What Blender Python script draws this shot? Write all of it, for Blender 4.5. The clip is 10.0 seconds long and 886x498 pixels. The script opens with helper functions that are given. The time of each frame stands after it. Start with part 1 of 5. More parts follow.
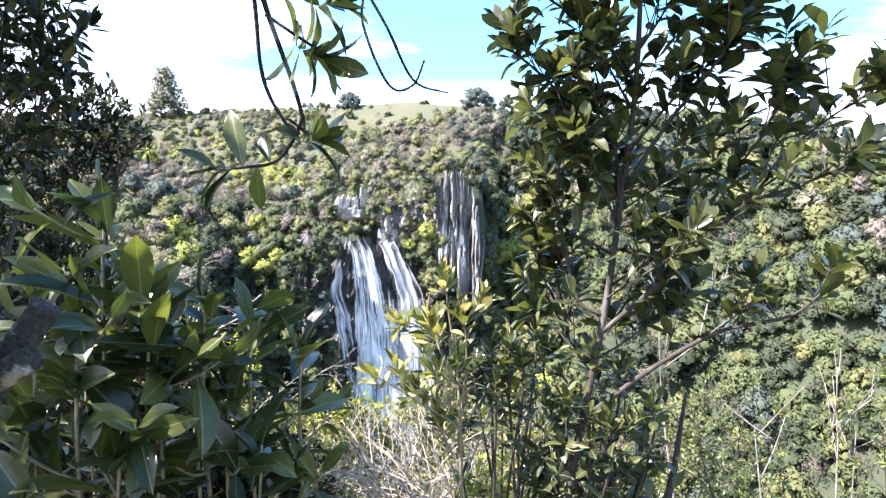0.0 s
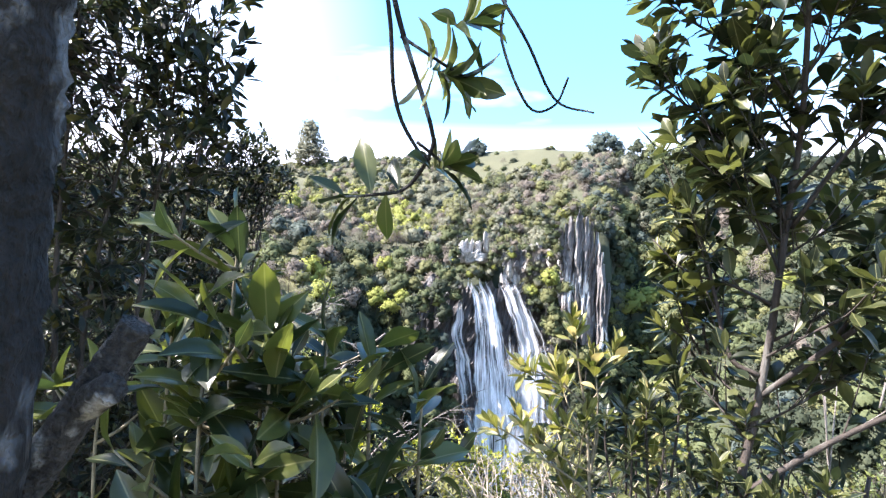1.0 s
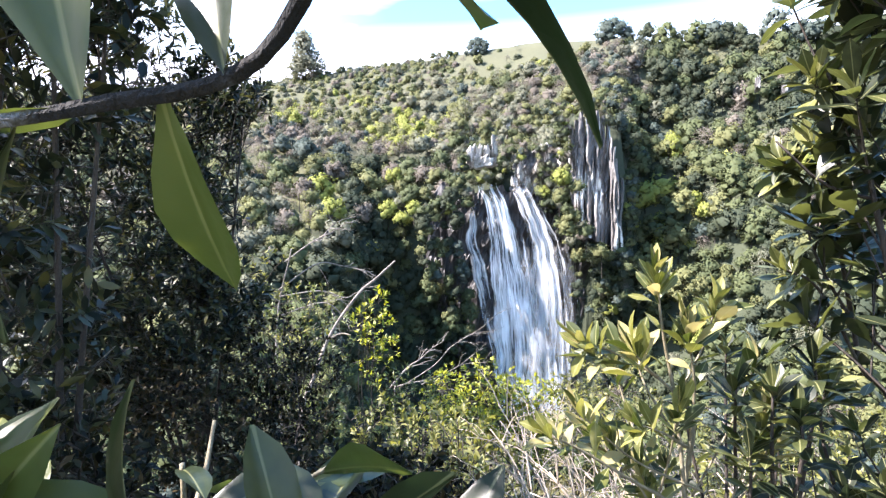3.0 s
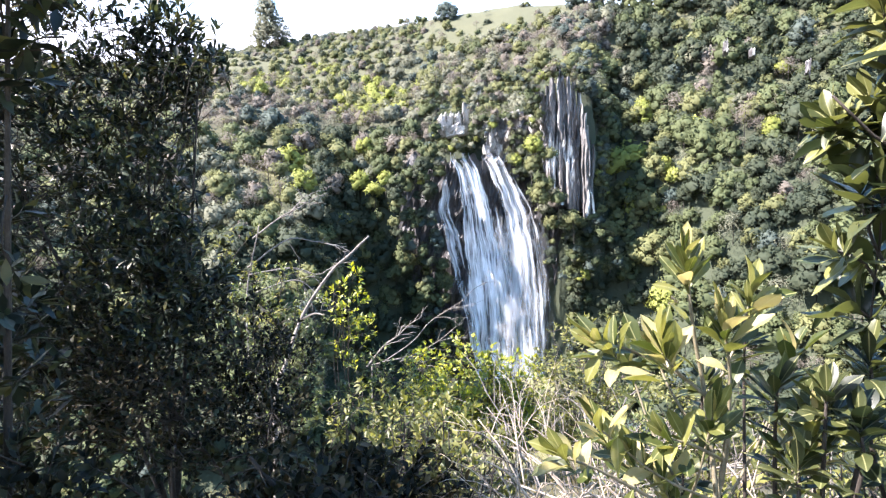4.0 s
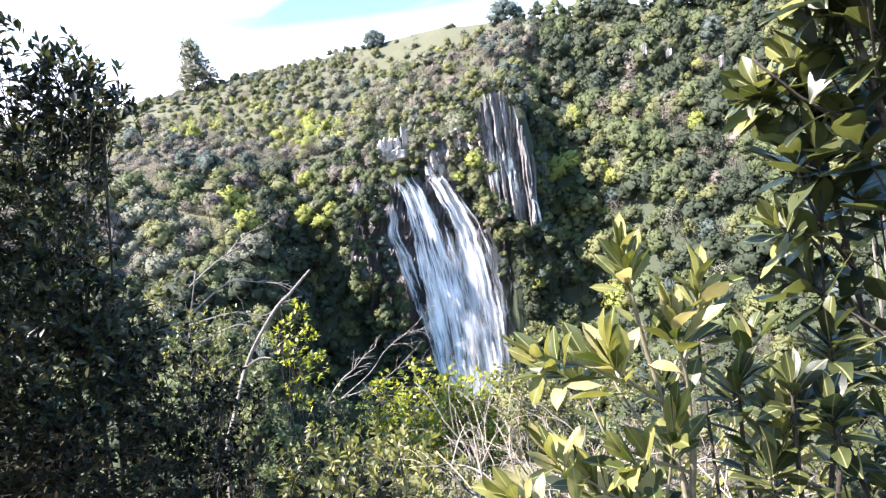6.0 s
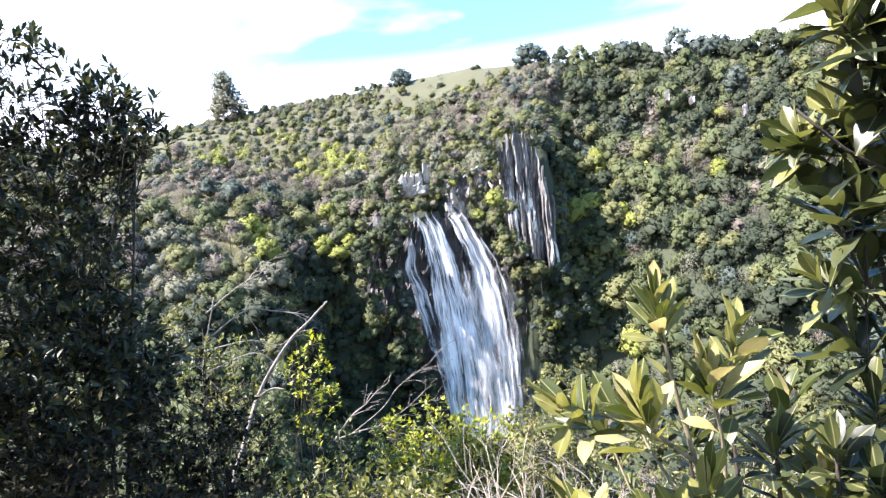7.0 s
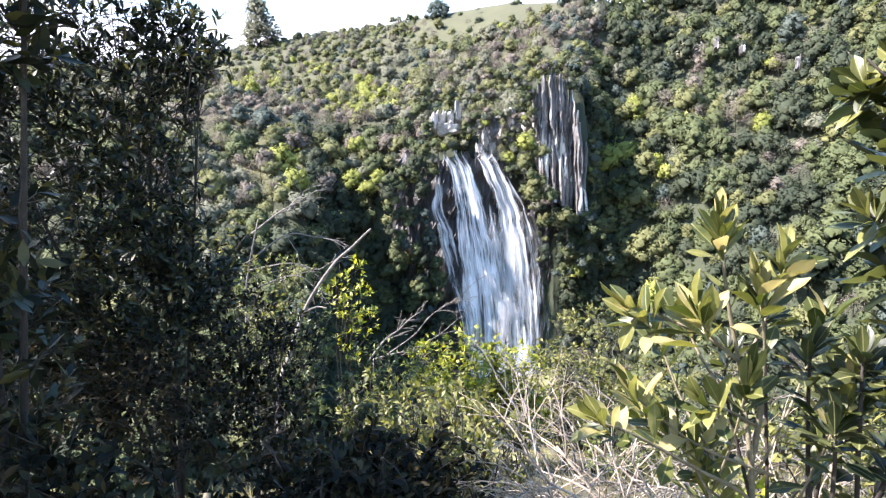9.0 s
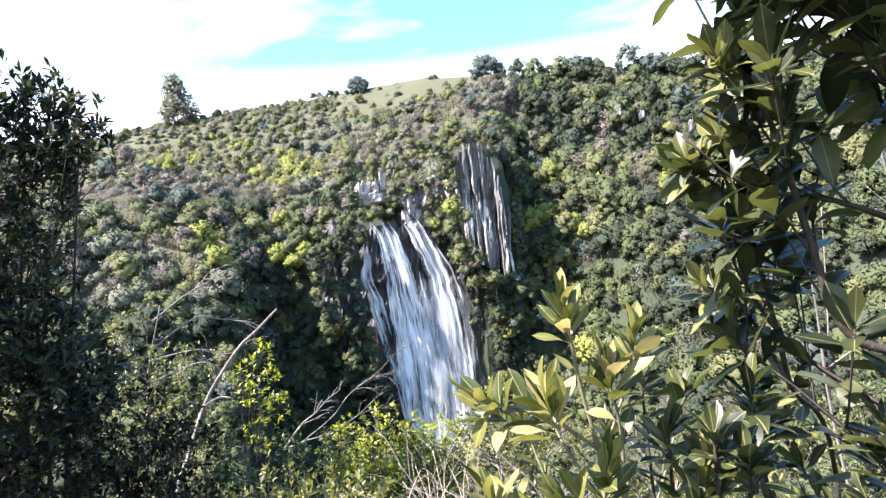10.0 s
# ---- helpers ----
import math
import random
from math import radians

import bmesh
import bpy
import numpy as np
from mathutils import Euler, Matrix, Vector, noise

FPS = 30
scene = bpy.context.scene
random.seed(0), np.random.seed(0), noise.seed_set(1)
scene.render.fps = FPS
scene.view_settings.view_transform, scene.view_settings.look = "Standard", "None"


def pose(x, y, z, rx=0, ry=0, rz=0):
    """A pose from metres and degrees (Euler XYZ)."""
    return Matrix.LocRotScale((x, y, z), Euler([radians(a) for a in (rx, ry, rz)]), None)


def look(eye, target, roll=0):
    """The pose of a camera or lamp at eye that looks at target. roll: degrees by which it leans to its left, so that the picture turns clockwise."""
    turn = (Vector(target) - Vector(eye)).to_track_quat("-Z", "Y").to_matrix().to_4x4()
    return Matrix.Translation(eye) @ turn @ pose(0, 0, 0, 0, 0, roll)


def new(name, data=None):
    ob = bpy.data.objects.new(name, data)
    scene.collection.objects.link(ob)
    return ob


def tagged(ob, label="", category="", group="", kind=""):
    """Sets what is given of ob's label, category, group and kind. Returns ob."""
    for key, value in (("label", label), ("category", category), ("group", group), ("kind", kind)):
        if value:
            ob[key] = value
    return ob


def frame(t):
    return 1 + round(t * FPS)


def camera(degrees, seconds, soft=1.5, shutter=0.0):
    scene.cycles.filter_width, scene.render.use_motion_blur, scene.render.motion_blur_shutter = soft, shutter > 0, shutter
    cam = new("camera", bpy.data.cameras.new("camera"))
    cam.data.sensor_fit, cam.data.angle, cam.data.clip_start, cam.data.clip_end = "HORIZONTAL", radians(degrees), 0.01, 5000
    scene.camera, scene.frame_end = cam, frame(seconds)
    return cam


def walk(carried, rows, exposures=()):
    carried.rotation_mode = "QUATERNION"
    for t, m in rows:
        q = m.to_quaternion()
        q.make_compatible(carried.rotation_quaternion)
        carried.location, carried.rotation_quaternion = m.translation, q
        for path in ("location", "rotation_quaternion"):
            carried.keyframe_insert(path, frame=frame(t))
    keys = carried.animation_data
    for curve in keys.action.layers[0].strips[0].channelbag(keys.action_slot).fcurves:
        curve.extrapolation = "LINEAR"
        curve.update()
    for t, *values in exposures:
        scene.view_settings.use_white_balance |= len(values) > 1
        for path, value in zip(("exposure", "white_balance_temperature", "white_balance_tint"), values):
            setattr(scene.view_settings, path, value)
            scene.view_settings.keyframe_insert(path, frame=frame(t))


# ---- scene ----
import itertools

cam = camera(75.0, 10.0, soft=1.3)
PATH = [
    (0, (0.035, -0.042, 1.547), (0.033, 1.958, 1.547), 0.5),
    (0.5, (0.011, -0.002, 1.544), (-0.162, 1.99, 1.581), 0.3),
    (1, (0.007, 0.057, 1.534), (-0.416, 2.006, 1.677), 2.6),
    (1.5, (-0.012, 0.267, 1.545), (-0.373, 2.233, 1.605), -0.6),
    (2, (-0.078, 0.509, 1.611), (-0.497, 2.464, 1.589), -2.4),
    (2.5, (-0.11, 0.676, 1.637), (-0.564, 2.621, 1.533), -1.4),
    (3.8, (-0.23, 0.954, 1.661), (-0.69, 2.882, 1.397), -2.5),
    (4, (-0.244, 1.03, 1.66), (-0.614, 2.975, 1.377), -2.8),
    (4.5, (-0.296, 1.109, 1.632), (-0.577, 3.056, 1.272), -5.4),
    (5, (-0.314, 1.11, 1.591), (-0.602, 3.034, 1.128), -4.7),
    (5.5, (-0.229, 1.178, 1.61), (-0.47, 3.133, 1.259), -7.5),
    (5.7, (-0.191, 1.192, 1.623), (-0.408, 3.158, 1.327), -9.2),
    (6.8, (-0.184, 1.206, 1.63), (-0.364, 3.195, 1.525), -7.3),
    (7, (-0.209, 1.222, 1.633), (-0.457, 3.204, 1.54), -6.5),
    (7.5, (-0.252, 1.133, 1.643), (-0.63, 3.096, 1.591), -4.9),
    (8, (-0.312, 1.017, 1.657), (-0.69, 2.978, 1.553), -4.1),
    (8.5, (-0.331, 1.03, 1.638), (-0.647, 2.995, 1.439), -4.5),
    (9, (-0.334, 1.011, 1.599), (-0.681, 2.959, 1.31), -3.2),
    (9.5, (-0.221, 1.146, 1.596), (-0.439, 3.116, 1.326), -3.3),
    (10, (-0.139, 1.126, 1.63), (-0.235, 3.122, 1.55), -6.0),
]
walk(cam, [(t, look(eye, target, roll)) for t, eye, target, roll in PATH], exposures=((0, 2.62, 5850, 21), (0.7, 2.52, 5850, 21), (2.5, 2.57, 5850, 21), (5.5, 2.57, 5850, 21), (7.5, 2.39, 5850, 21), (10, 2.36, 5850, 21)))

# ---- light ----
SUN_AZ, SUN_EL = -106.0, 52.0            # degrees clockwise from straight ahead, and above the horizon
world = bpy.data.worlds.new("sky")
scene.world = world
world.use_nodes = True
wt = world.node_tree
wt.nodes.clear()


def wnode(kind, **values):
    n = wt.nodes.new(kind)
    for k, v in values.items():
        n.inputs[k].default_value = v
    return n


sky = wnode("ShaderNodeTexSky")
sky.sky_type, sky.sun_disc = "NISHITA", False
sky.sun_elevation, sky.sun_rotation = radians(SUN_EL), radians(SUN_AZ)
sky.air_density, sky.dust_density, sky.ozone_density = 1.0, 0.0, 4.0
coord = wnode("ShaderNodeTexCoord")
stretch = wnode("ShaderNodeMapping")
stretch.inputs["Scale"].default_value = (1.0, 1.6, 4.5)
stretch.inputs["Rotation"].default_value = (0.0, radians(9), radians(20))
cloud = wnode("ShaderNodeTexNoise", Scale=1.6, Detail=5.0, Roughness=0.5, Distortion=0.3)
ramp = wnode("ShaderNodeMapRange")
for k, v in (("From Min", 0.53), ("From Max", 0.72), ("To Min", 0.0), ("To Max", 1.0)):
    ramp.inputs[k].default_value = v
split = wnode("ShaderNodeSeparateXYZ")
low = wnode("ShaderNodeMapRange")
for k, v in (("From Min", 0.215), ("From Max", 0.285), ("To Min", 1.0), ("To Max", 0.05)):
    low.inputs[k].default_value = v
sunward = wnode("ShaderNodeMapRange")
sunward.interpolation_type = "SMOOTHSTEP"
for k, v in (("From Min", -0.22), ("From Max", -0.75), ("To Min", 0.0), ("To Max", 0.9)):
    sunward.inputs[k].default_value = v
both = wnode("ShaderNodeMath")
both.operation = "MAXIMUM"
every = wnode("ShaderNodeMath")
every.operation = "MAXIMUM"
white = wnode("ShaderNodeMix")
white.data_type = "RGBA"
white.inputs[7].default_value = (6.2, 6.4, 6.7, 1)
back = wnode("ShaderNodeBackground", Strength=0.088)
wout = wt.nodes.new("ShaderNodeOutputWorld")
wt.links.new(coord.outputs["Generated"], stretch.inputs["Vector"])
wt.links.new(coord.outputs["Generated"], split.inputs[0])
wt.links.new(stretch.outputs[0], cloud.inputs["Vector"])
wt.links.new(cloud.outputs[0], ramp.inputs["Value"])
wt.links.new(split.outputs["Z"], low.inputs["Value"])
wt.links.new(split.outputs["X"], sunward.inputs["Value"])
wt.links.new(low.outputs[0], both.inputs[0])
wt.links.new(sunward.outputs[0], both.inputs[1])
wt.links.new(both.outputs[0], every.inputs[0])
wt.links.new(ramp.outputs[0], every.inputs[1])
wt.links.new(every.outputs[0], white.inputs[0])
tint = wnode("ShaderNodeMix")
tint.data_type, tint.blend_type = "RGBA", "MULTIPLY"
tint.inputs[0].default_value = 1.0
tint.inputs[7].default_value = (0.70, 1.26, 1.20, 1)
wt.links.new(sky.outputs[0], tint.inputs[6])
wt.links.new(tint.outputs[2], white.inputs[6])
wt.links.new(white.outputs[2], back.inputs["Color"])
wt.links.new(back.outputs[0], wout.inputs[0])

sun = new("sun", bpy.data.lights.new("sun", "SUN"))
sun.data.energy, sun.data.angle, sun.data.color = 5.0, radians(0.53), (1.0, 0.905, 0.75)
sun_to = Vector((math.sin(radians(SUN_AZ)) * math.cos(radians(SUN_EL)), math.cos(radians(SUN_AZ)) * math.cos(radians(SUN_EL)), math.sin(radians(SUN_EL))))
sun.matrix_world = look(sun_to * 60, (0, 0, 0))


# ---- materials ----
def mat(name, a, b, scale=4.0, rough=0.7, bump=0.3, vary="", translucent=0.0, detail=6.0, spec=0.5, stretch_by=(1, 1, 1), tones=(0.35, 0.65), speck=None, spread=0.45, old=None):
    """A surface that wanders between two colours. vary: 'object' or 'island' shifts it from piece to piece. speck: a third colour in small spots."""
    m = bpy.data.materials.new(name)
    m.use_nodes = True
    t = m.node_tree
    t.nodes.clear()
    add, link = t.nodes.new, t.links.new
    out, bsdf, tc, mp = add("ShaderNodeOutputMaterial"), add("ShaderNodeBsdfPrincipled"), add("ShaderNodeTexCoord"), add("ShaderNodeMapping")
    mp.inputs["Scale"].default_value = stretch_by
    link(tc.outputs["Object"], mp.inputs["Vector"])
    n1, n2 = add("ShaderNodeTexNoise"), add("ShaderNodeTexNoise")
    for n, s in ((n1, scale), (n2, scale * 7.3)):
        n.inputs["Scale"].default_value, n.inputs["Detail"].default_value = s, detail
        link(mp.outputs[0], n.inputs["Vector"])
    r = add("ShaderNodeValToRGB")
    r.color_ramp.elements[0].position, r.color_ramp.elements[1].position = tones
    r.color_ramp.elements[0].color, r.color_ramp.elements[1].color = (*a, 1), (*b, 1)
    if old:
        r.color_ramp.elements.new(tones[1] + 0.12).color = (*old, 1)
    src = add("ShaderNodeMath")
    src.operation = "MULTIPLY_ADD"
    src.inputs[1].default_value = 1 - spread
    link(n1.outputs[0], src.inputs[0])
    half = add("ShaderNodeMath")
    half.operation = "MULTIPLY"
    half.inputs[1].default_value = spread
    if vary:
        v = add("ShaderNodeObjectInfo" if vary == "object" else "ShaderNodeNewGeometry")
        link(v.outputs["Random" if vary == "object" else "Random Per Island"], half.inputs[0])
    else:
        link(n2.outputs[0], half.inputs[0])
    link(half.outputs[0], src.inputs[2])
    link(src.outputs[0], r.inputs[0])
    colour = r.outputs[0]
    if speck:
        sp, sr, mix = add("ShaderNodeTexNoise"), add("ShaderNodeValToRGB"), add("ShaderNodeMix")
        sp.inputs["Scale"].default_value = speck[1]
        sp.inputs["Detail"].default_value = 4
        sr.color_ramp.elements[0].position, sr.color_ramp.elements[1].position = speck[2], speck[2] + 0.08
        mix.data_type = "RGBA"
        mix.inputs[7].default_value = (*speck[0], 1)
        link(mp.outputs[0], sp.inputs["Vector"])
        link(sp.outputs[0], sr.inputs[0])
        link(sr.outputs[0], mix.inputs[0])
        link(colour, mix.inputs[6])
        colour = mix.outputs[2]
    link(colour, bsdf.inputs["Base Color"])
    bsdf.inputs["Roughness"].default_value = rough
    bsdf.inputs["Specular IOR Level"].default_value = spec
    if bump:
        bp = add("ShaderNodeBump")
        bp.inputs["Strength"].default_value = bump
        bp.inputs["Distance"].default_value = (0.0008 if translucent else 0.006) if scale > 1 else 0.2
        link(n2.outputs[0], bp.inputs["Height"])
        link(bp.outputs[0], bsdf.inputs["Normal"])
    if translucent:
        tr, mx = add("ShaderNodeBsdfTranslucent"), add("ShaderNodeMixShader")
        mx.inputs[0].default_value = translucent
        hs = add("ShaderNodeHueSaturation")
        hs.inputs["Saturation"].default_value, hs.inputs["Value"].default_value = 1.15, 1.5
        link(colour, hs.inputs["Color"])
        link(hs.outputs[0], tr.inputs["Color"])
        link(bsdf.outputs[0], mx.inputs[1])
        link(tr.outputs[0], mx.inputs[2])
        link(mx.outputs[0], out.inputs[0])
    else:
        link(bsdf.outputs[0], out.inputs[0])
    return m


def leaf_mats(name, a, b, rough, translucent, spec=0.5, speck=None, rib=0.0, old=None):
    """The same leaf for single parts (shifted from object to object, with a paler midrib along its own y axis) and for joined masses."""
    made = {k: mat(name + "_" + k, a, b, 25.0, rough, 0.15, k, translucent, 3.0, spec, speck=speck, spread=0.62, old=old) for k in ("object", "island")}
    if rib:
        t = made["object"].node_tree
        add, link = t.nodes.new, t.links.new
        tc, sep, side, fade, mix = add("ShaderNodeTexCoord"), add("ShaderNodeSeparateXYZ"), add("ShaderNodeMath"), add("ShaderNodeMapRange"), add("ShaderNodeMix")
        side.operation = "ABSOLUTE"
        for k, v in (("From Min", 0.0016), ("From Max", 0.0006), ("To Min", 0.0), ("To Max", rib)):
            fade.inputs[k].default_value = v
        mix.data_type = "RGBA"
        mix.inputs[7].default_value = (0.36, 0.35, 0.16, 1)
        shader = next(n for n in t.nodes if n.type == "BSDF_PRINCIPLED")
        was = shader.inputs["Base Color"].links[0].from_socket
        link(tc.outputs["Object"], sep.inputs[0])
        link(sep.outputs["X"], side.inputs[0])
        link(side.outputs[0], fade.inputs["Value"])
        link(fade.outputs[0], mix.inputs[0])
        link(was, mix.inputs[6])
        link(mix.outputs[2], shader.inputs["Base Color"])
    return made


M_GLOSSY = leaf_mats("yellow_green_leaf", (0.045, 0.058, 0.013), (0.205, 0.200, 0.055), 0.46, 0.32, 0.4, rib=0.6, old=(0.32, 0.275, 0.125))
M_BROAD = leaf_mats("broad_dark_leaf", (0.018, 0.028, 0.010), (0.078, 0.092, 0.023), 0.32, 0.38, 0.5, rib=0.45)
M_TREE = leaf_mats("leathery_leaf", (0.016, 0.023, 0.010), (0.072, 0.081, 0.026), 0.40, 0.34, 0.42, rib=0.5)
M_MID = leaf_mats("olive_leaf", (0.034, 0.043, 0.012), (0.145, 0.148, 0.045), 0.42, 0.28, 0.4, rib=0.6)
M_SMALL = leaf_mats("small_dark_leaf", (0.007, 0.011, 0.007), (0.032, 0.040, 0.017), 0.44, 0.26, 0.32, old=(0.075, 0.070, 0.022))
# brownish leaf, taken near black to stand in for deep shade
M_SHADE_DARK = leaf_mats("shade_dark_leaf", (0.006, 0.007, 0.004), (0.024, 0.025, 0.010), 0.55, 0.2, 0.14, old=(0.055, 0.040, 0.018))
M_LIME = leaf_mats("lime_leaf", (0.105, 0.140, 0.022), (0.32, 0.32, 0.045), 0.5, 0.38)
M_OLIVE = leaf_mats("olive_lime_leaf", (0.058, 0.066, 0.017), (0.175, 0.172, 0.046), 0.5, 0.36)
M_DULL = leaf_mats("dull_green_leaf", (0.05, 0.07, 0.02), (0.13, 0.15, 0.04), 0.5, 0.3)
BARK_DARK = mat("dark_bark", (0.016, 0.013, 0.010), (0.055, 0.045, 0.035), 30, 0.85, 0.6, stretch_by=(1, 1, 0.35))
BARK_BROWN = mat("brown_bark", (0.013, 0.010, 0.008), (0.050, 0.038, 0.029), 40, 0.8, 0.6, stretch_by=(1, 1, 0.3), speck=((0.09, 0.085, 0.075), 18, 0.60))
BARK_LICHEN = mat("lichen_bark", (0.003, 0.003, 0.003), (0.022, 0.019, 0.018), 30, 0.95, 2.5, stretch_by=(1, 1, 0.6), tones=(0.42, 0.62), speck=((0.17, 0.175, 0.185), 24, 0.545))
BARK_YOUNG = mat("young_bark", (0.10, 0.085, 0.05), (0.24, 0.205, 0.13), 60, 0.65, 0.3)
BARK_PALE = mat("pale_lichen_bark", (0.010, 0.009, 0.009), (0.085, 0.080, 0.076), 34, 0.95, 2.5, tones=(0.40, 0.62), speck=((0.42, 0.41, 0.39), 30, 0.52))
DRY_WOOD = mat("bleached_dry_wood", (0.22, 0.175, 0.135), (0.48, 0.40, 0.31), 35, 0.8, 0.5, stretch_by=(1, 1, 0.4))
GREY_WOOD = mat("grey_dead_wood", (0.075, 0.064, 0.054), (0.25, 0.225, 0.20), 35, 0.85, 0.5, stretch_by=(1, 1, 0.4))
M_SOIL = mat("slope_litter_and_grass", (0.024, 0.021, 0.013), (0.076, 0.070, 0.036), 0.35, 0.95, 0.6, speck=((0.120, 0.118, 0.052), 0.03, 0.48))
M_ROCK = mat("wet_basalt", (0.012, 0.012, 0.013), (0.060, 0.055, 0.055), 0.45, 0.5, 0.9, stretch_by=(1.4, 1.4, 0.45), tones=(0.3, 0.7))
M_CLIFF = mat("streaked_basalt", (0.050, 0.048, 0.050), (0.24, 0.225, 0.215), 0.6, 0.85, 1.0, stretch_by=(1.5, 1.5, 0.28), speck=((0.80, 0.78, 0.74), 0.42, 0.565))
M_PALE = mat("pale_exposed_rock", (0.16, 0.15, 0.14), (0.66, 0.62, 0.57), 0.55, 0.9, 0.9, stretch_by=(1.5, 1.5, 0.6))
M_GRASS = mat("dry_grass", (0.08, 0.07, 0.025), (0.24, 0.20, 0.085), 6, 0.8, 0.0, "island", 0.3)


def canopy_mat(name, a, b):
    """Leaf canopy seen from afar: tone from tree to tree, from clump to clump and in fine mottling, with leafy relief."""
    m = bpy.data.materials.new(name)
    m.use_nodes = True
    t = m.node_tree
    t.nodes.clear()
    add, link = t.nodes.new, t.links.new

    def calc(op, x, y):
        n = add("ShaderNodeMath")
        n.operation = op
        for k, v in enumerate((x, y)):
            if isinstance(v, (int, float)):
                n.inputs[k].default_value = v
            else:
                link(v, n.inputs[k])
        return n.outputs[0]

    def field(scale, detail):
        n = add("ShaderNodeTexNoise")
        n.inputs["Scale"].default_value, n.inputs["Detail"].default_value, n.inputs["Roughness"].default_value = scale, detail, 0.65
        link(geo.outputs["Position"], n.inputs["Vector"])
        return n.outputs[0]

    geo, own, each = add("ShaderNodeNewGeometry"), add("ShaderNodeAttribute"), add("ShaderNodeObjectInfo")
    own.attribute_name = "tree_tone"
    tree = calc("FRACT", calc("ADD", own.outputs["Fac"], each.outputs["Random"]), 0)
    fine = field(2.6, 5.0)
    mixed = calc("ADD", calc("ADD", calc("MULTIPLY", tree, 0.26), calc("MULTIPLY", geo.outputs["Random Per Island"], 0.16)), calc("ADD", calc("MULTIPLY", field(0.10, 3.0), 0.55), calc("MULTIPLY", fine, 0.34)))
    r = add("ShaderNodeValToRGB")
    r.color_ramp.elements[0].position, r.color_ramp.elements[1].position = 0.36, 0.90
    r.color_ramp.elements[0].color, r.color_ramp.elements[1].color = (*a, 1), (*b, 1)
    link(mixed, r.inputs[0])
    bsdf, tr, mx, out, bp = add("ShaderNodeBsdfPrincipled"), add("ShaderNodeBsdfTranslucent"), add("ShaderNodeMixShader"), add("ShaderNodeOutputMaterial"), add("ShaderNodeBump")
    bsdf.inputs["Roughness"].default_value, bsdf.inputs["Specular IOR Level"].default_value = 0.75, 0.2
    bp.inputs["Strength"].default_value, bp.inputs["Distance"].default_value = 0.45, 0.25
    link(fine, bp.inputs["Height"])
    link(bp.outputs[0], bsdf.inputs["Normal"])
    link(r.outputs[0], bsdf.inputs["Base Color"])
    link(r.outputs[0], tr.inputs["Color"])
    mx.inputs[0].default_value = 0.28
    link(bsdf.outputs[0], mx.inputs[1])
    link(tr.outputs[0], mx.inputs[2])
    link(mx.outputs[0], out.inputs[0])
    return m


# leaf colours, with blue raised and contrast narrowed to imitate distance haze
HAZY_GREENS = [canopy_mat(name, a, b) for name, a, b in (
    ("forest_green", (0.057, 0.073, 0.034), (0.101, 0.118, 0.052)),
    ("deep_forest_green", (0.030, 0.041, 0.026), (0.057, 0.068, 0.039)),
    ("olive_green", (0.101, 0.108, 0.046), (0.152, 0.158, 0.066)),
    ("fresh_green", (0.150, 0.172, 0.036), (0.262, 0.280, 0.070)),
    ("grey_green", (0.116, 0.123, 0.084), (0.168, 0.171, 0.120)),
    ("grey_brown", (0.118, 0.104, 0.086), (0.170, 0.149, 0.123)),
    ("blue_green", (0.044, 0.065, 0.057), (0.084, 0.103, 0.085)),
)]


# ---- mesh helpers ----
def mesh_of(name, verts, faces, material=None, smooth=False):
    me = bpy.data.meshes.new(name)
    me.from_pydata([tuple(v) for v in verts], [], faces)
    for m in (material if isinstance(material, (list, tuple)) else [material]):
        if m:
            me.materials.append(m)
    if smooth:
        me.polygons.foreach_set("use_smooth", [True] * len(me.polygons))
    me.update()
    return me


def quads_mesh(name, verts, faces, materials, index=None, smooth=False, normals=None):
    """A large mesh from numpy arrays: verts (n, 3), faces (m, k) with one k, and the material of each face."""
    me = bpy.data.meshes.new(name)
    k = faces.shape[1]
    me.vertices.add(len(verts))
    me.vertices.foreach_set("co", np.ascontiguousarray(verts, dtype=np.float32).ravel())
    me.loops.add(faces.size)
    me.loops.foreach_set("vertex_index", np.ascontiguousarray(faces, dtype=np.int32).ravel())
    me.polygons.add(len(faces))
    me.polygons.foreach_set("loop_start", np.arange(0, faces.size, k, dtype=np.int32))
    for m in materials:
        me.materials.append(m)
    if index is not None:
        me.polygons.foreach_set("material_index", np.ascontiguousarray(index, dtype=np.int32))
    if smooth:
        me.polygons.foreach_set("use_smooth", np.ones(len(faces), dtype=bool))
    if normals is not None:
        me.attributes.new("custom_normal", "FLOAT_VECTOR", "POINT").data.foreach_set("vector", np.ascontiguousarray(normals, dtype=np.float32).ravel())
    me.update(calc_edges=True)
    return me


def curve_points(points, steps=5):
    """A smooth line through the points."""
    p = [Vector(q) for q in points]
    p = [p[0] * 2 - p[1]] + p + [p[-1] * 2 - p[-2]]
    line = []
    for i in range(1, len(p) - 2):
        a, b, c, d = p[i - 1:i + 3]
        for k in range(steps):
            t = k / steps
            line.append(0.5 * (2 * b + (c - a) * t + (2 * a - 5 * b + 4 * c - d) * t * t + (3 * b - a - 3 * c + d) * t ** 3))
    line.append(p[-2])
    return line


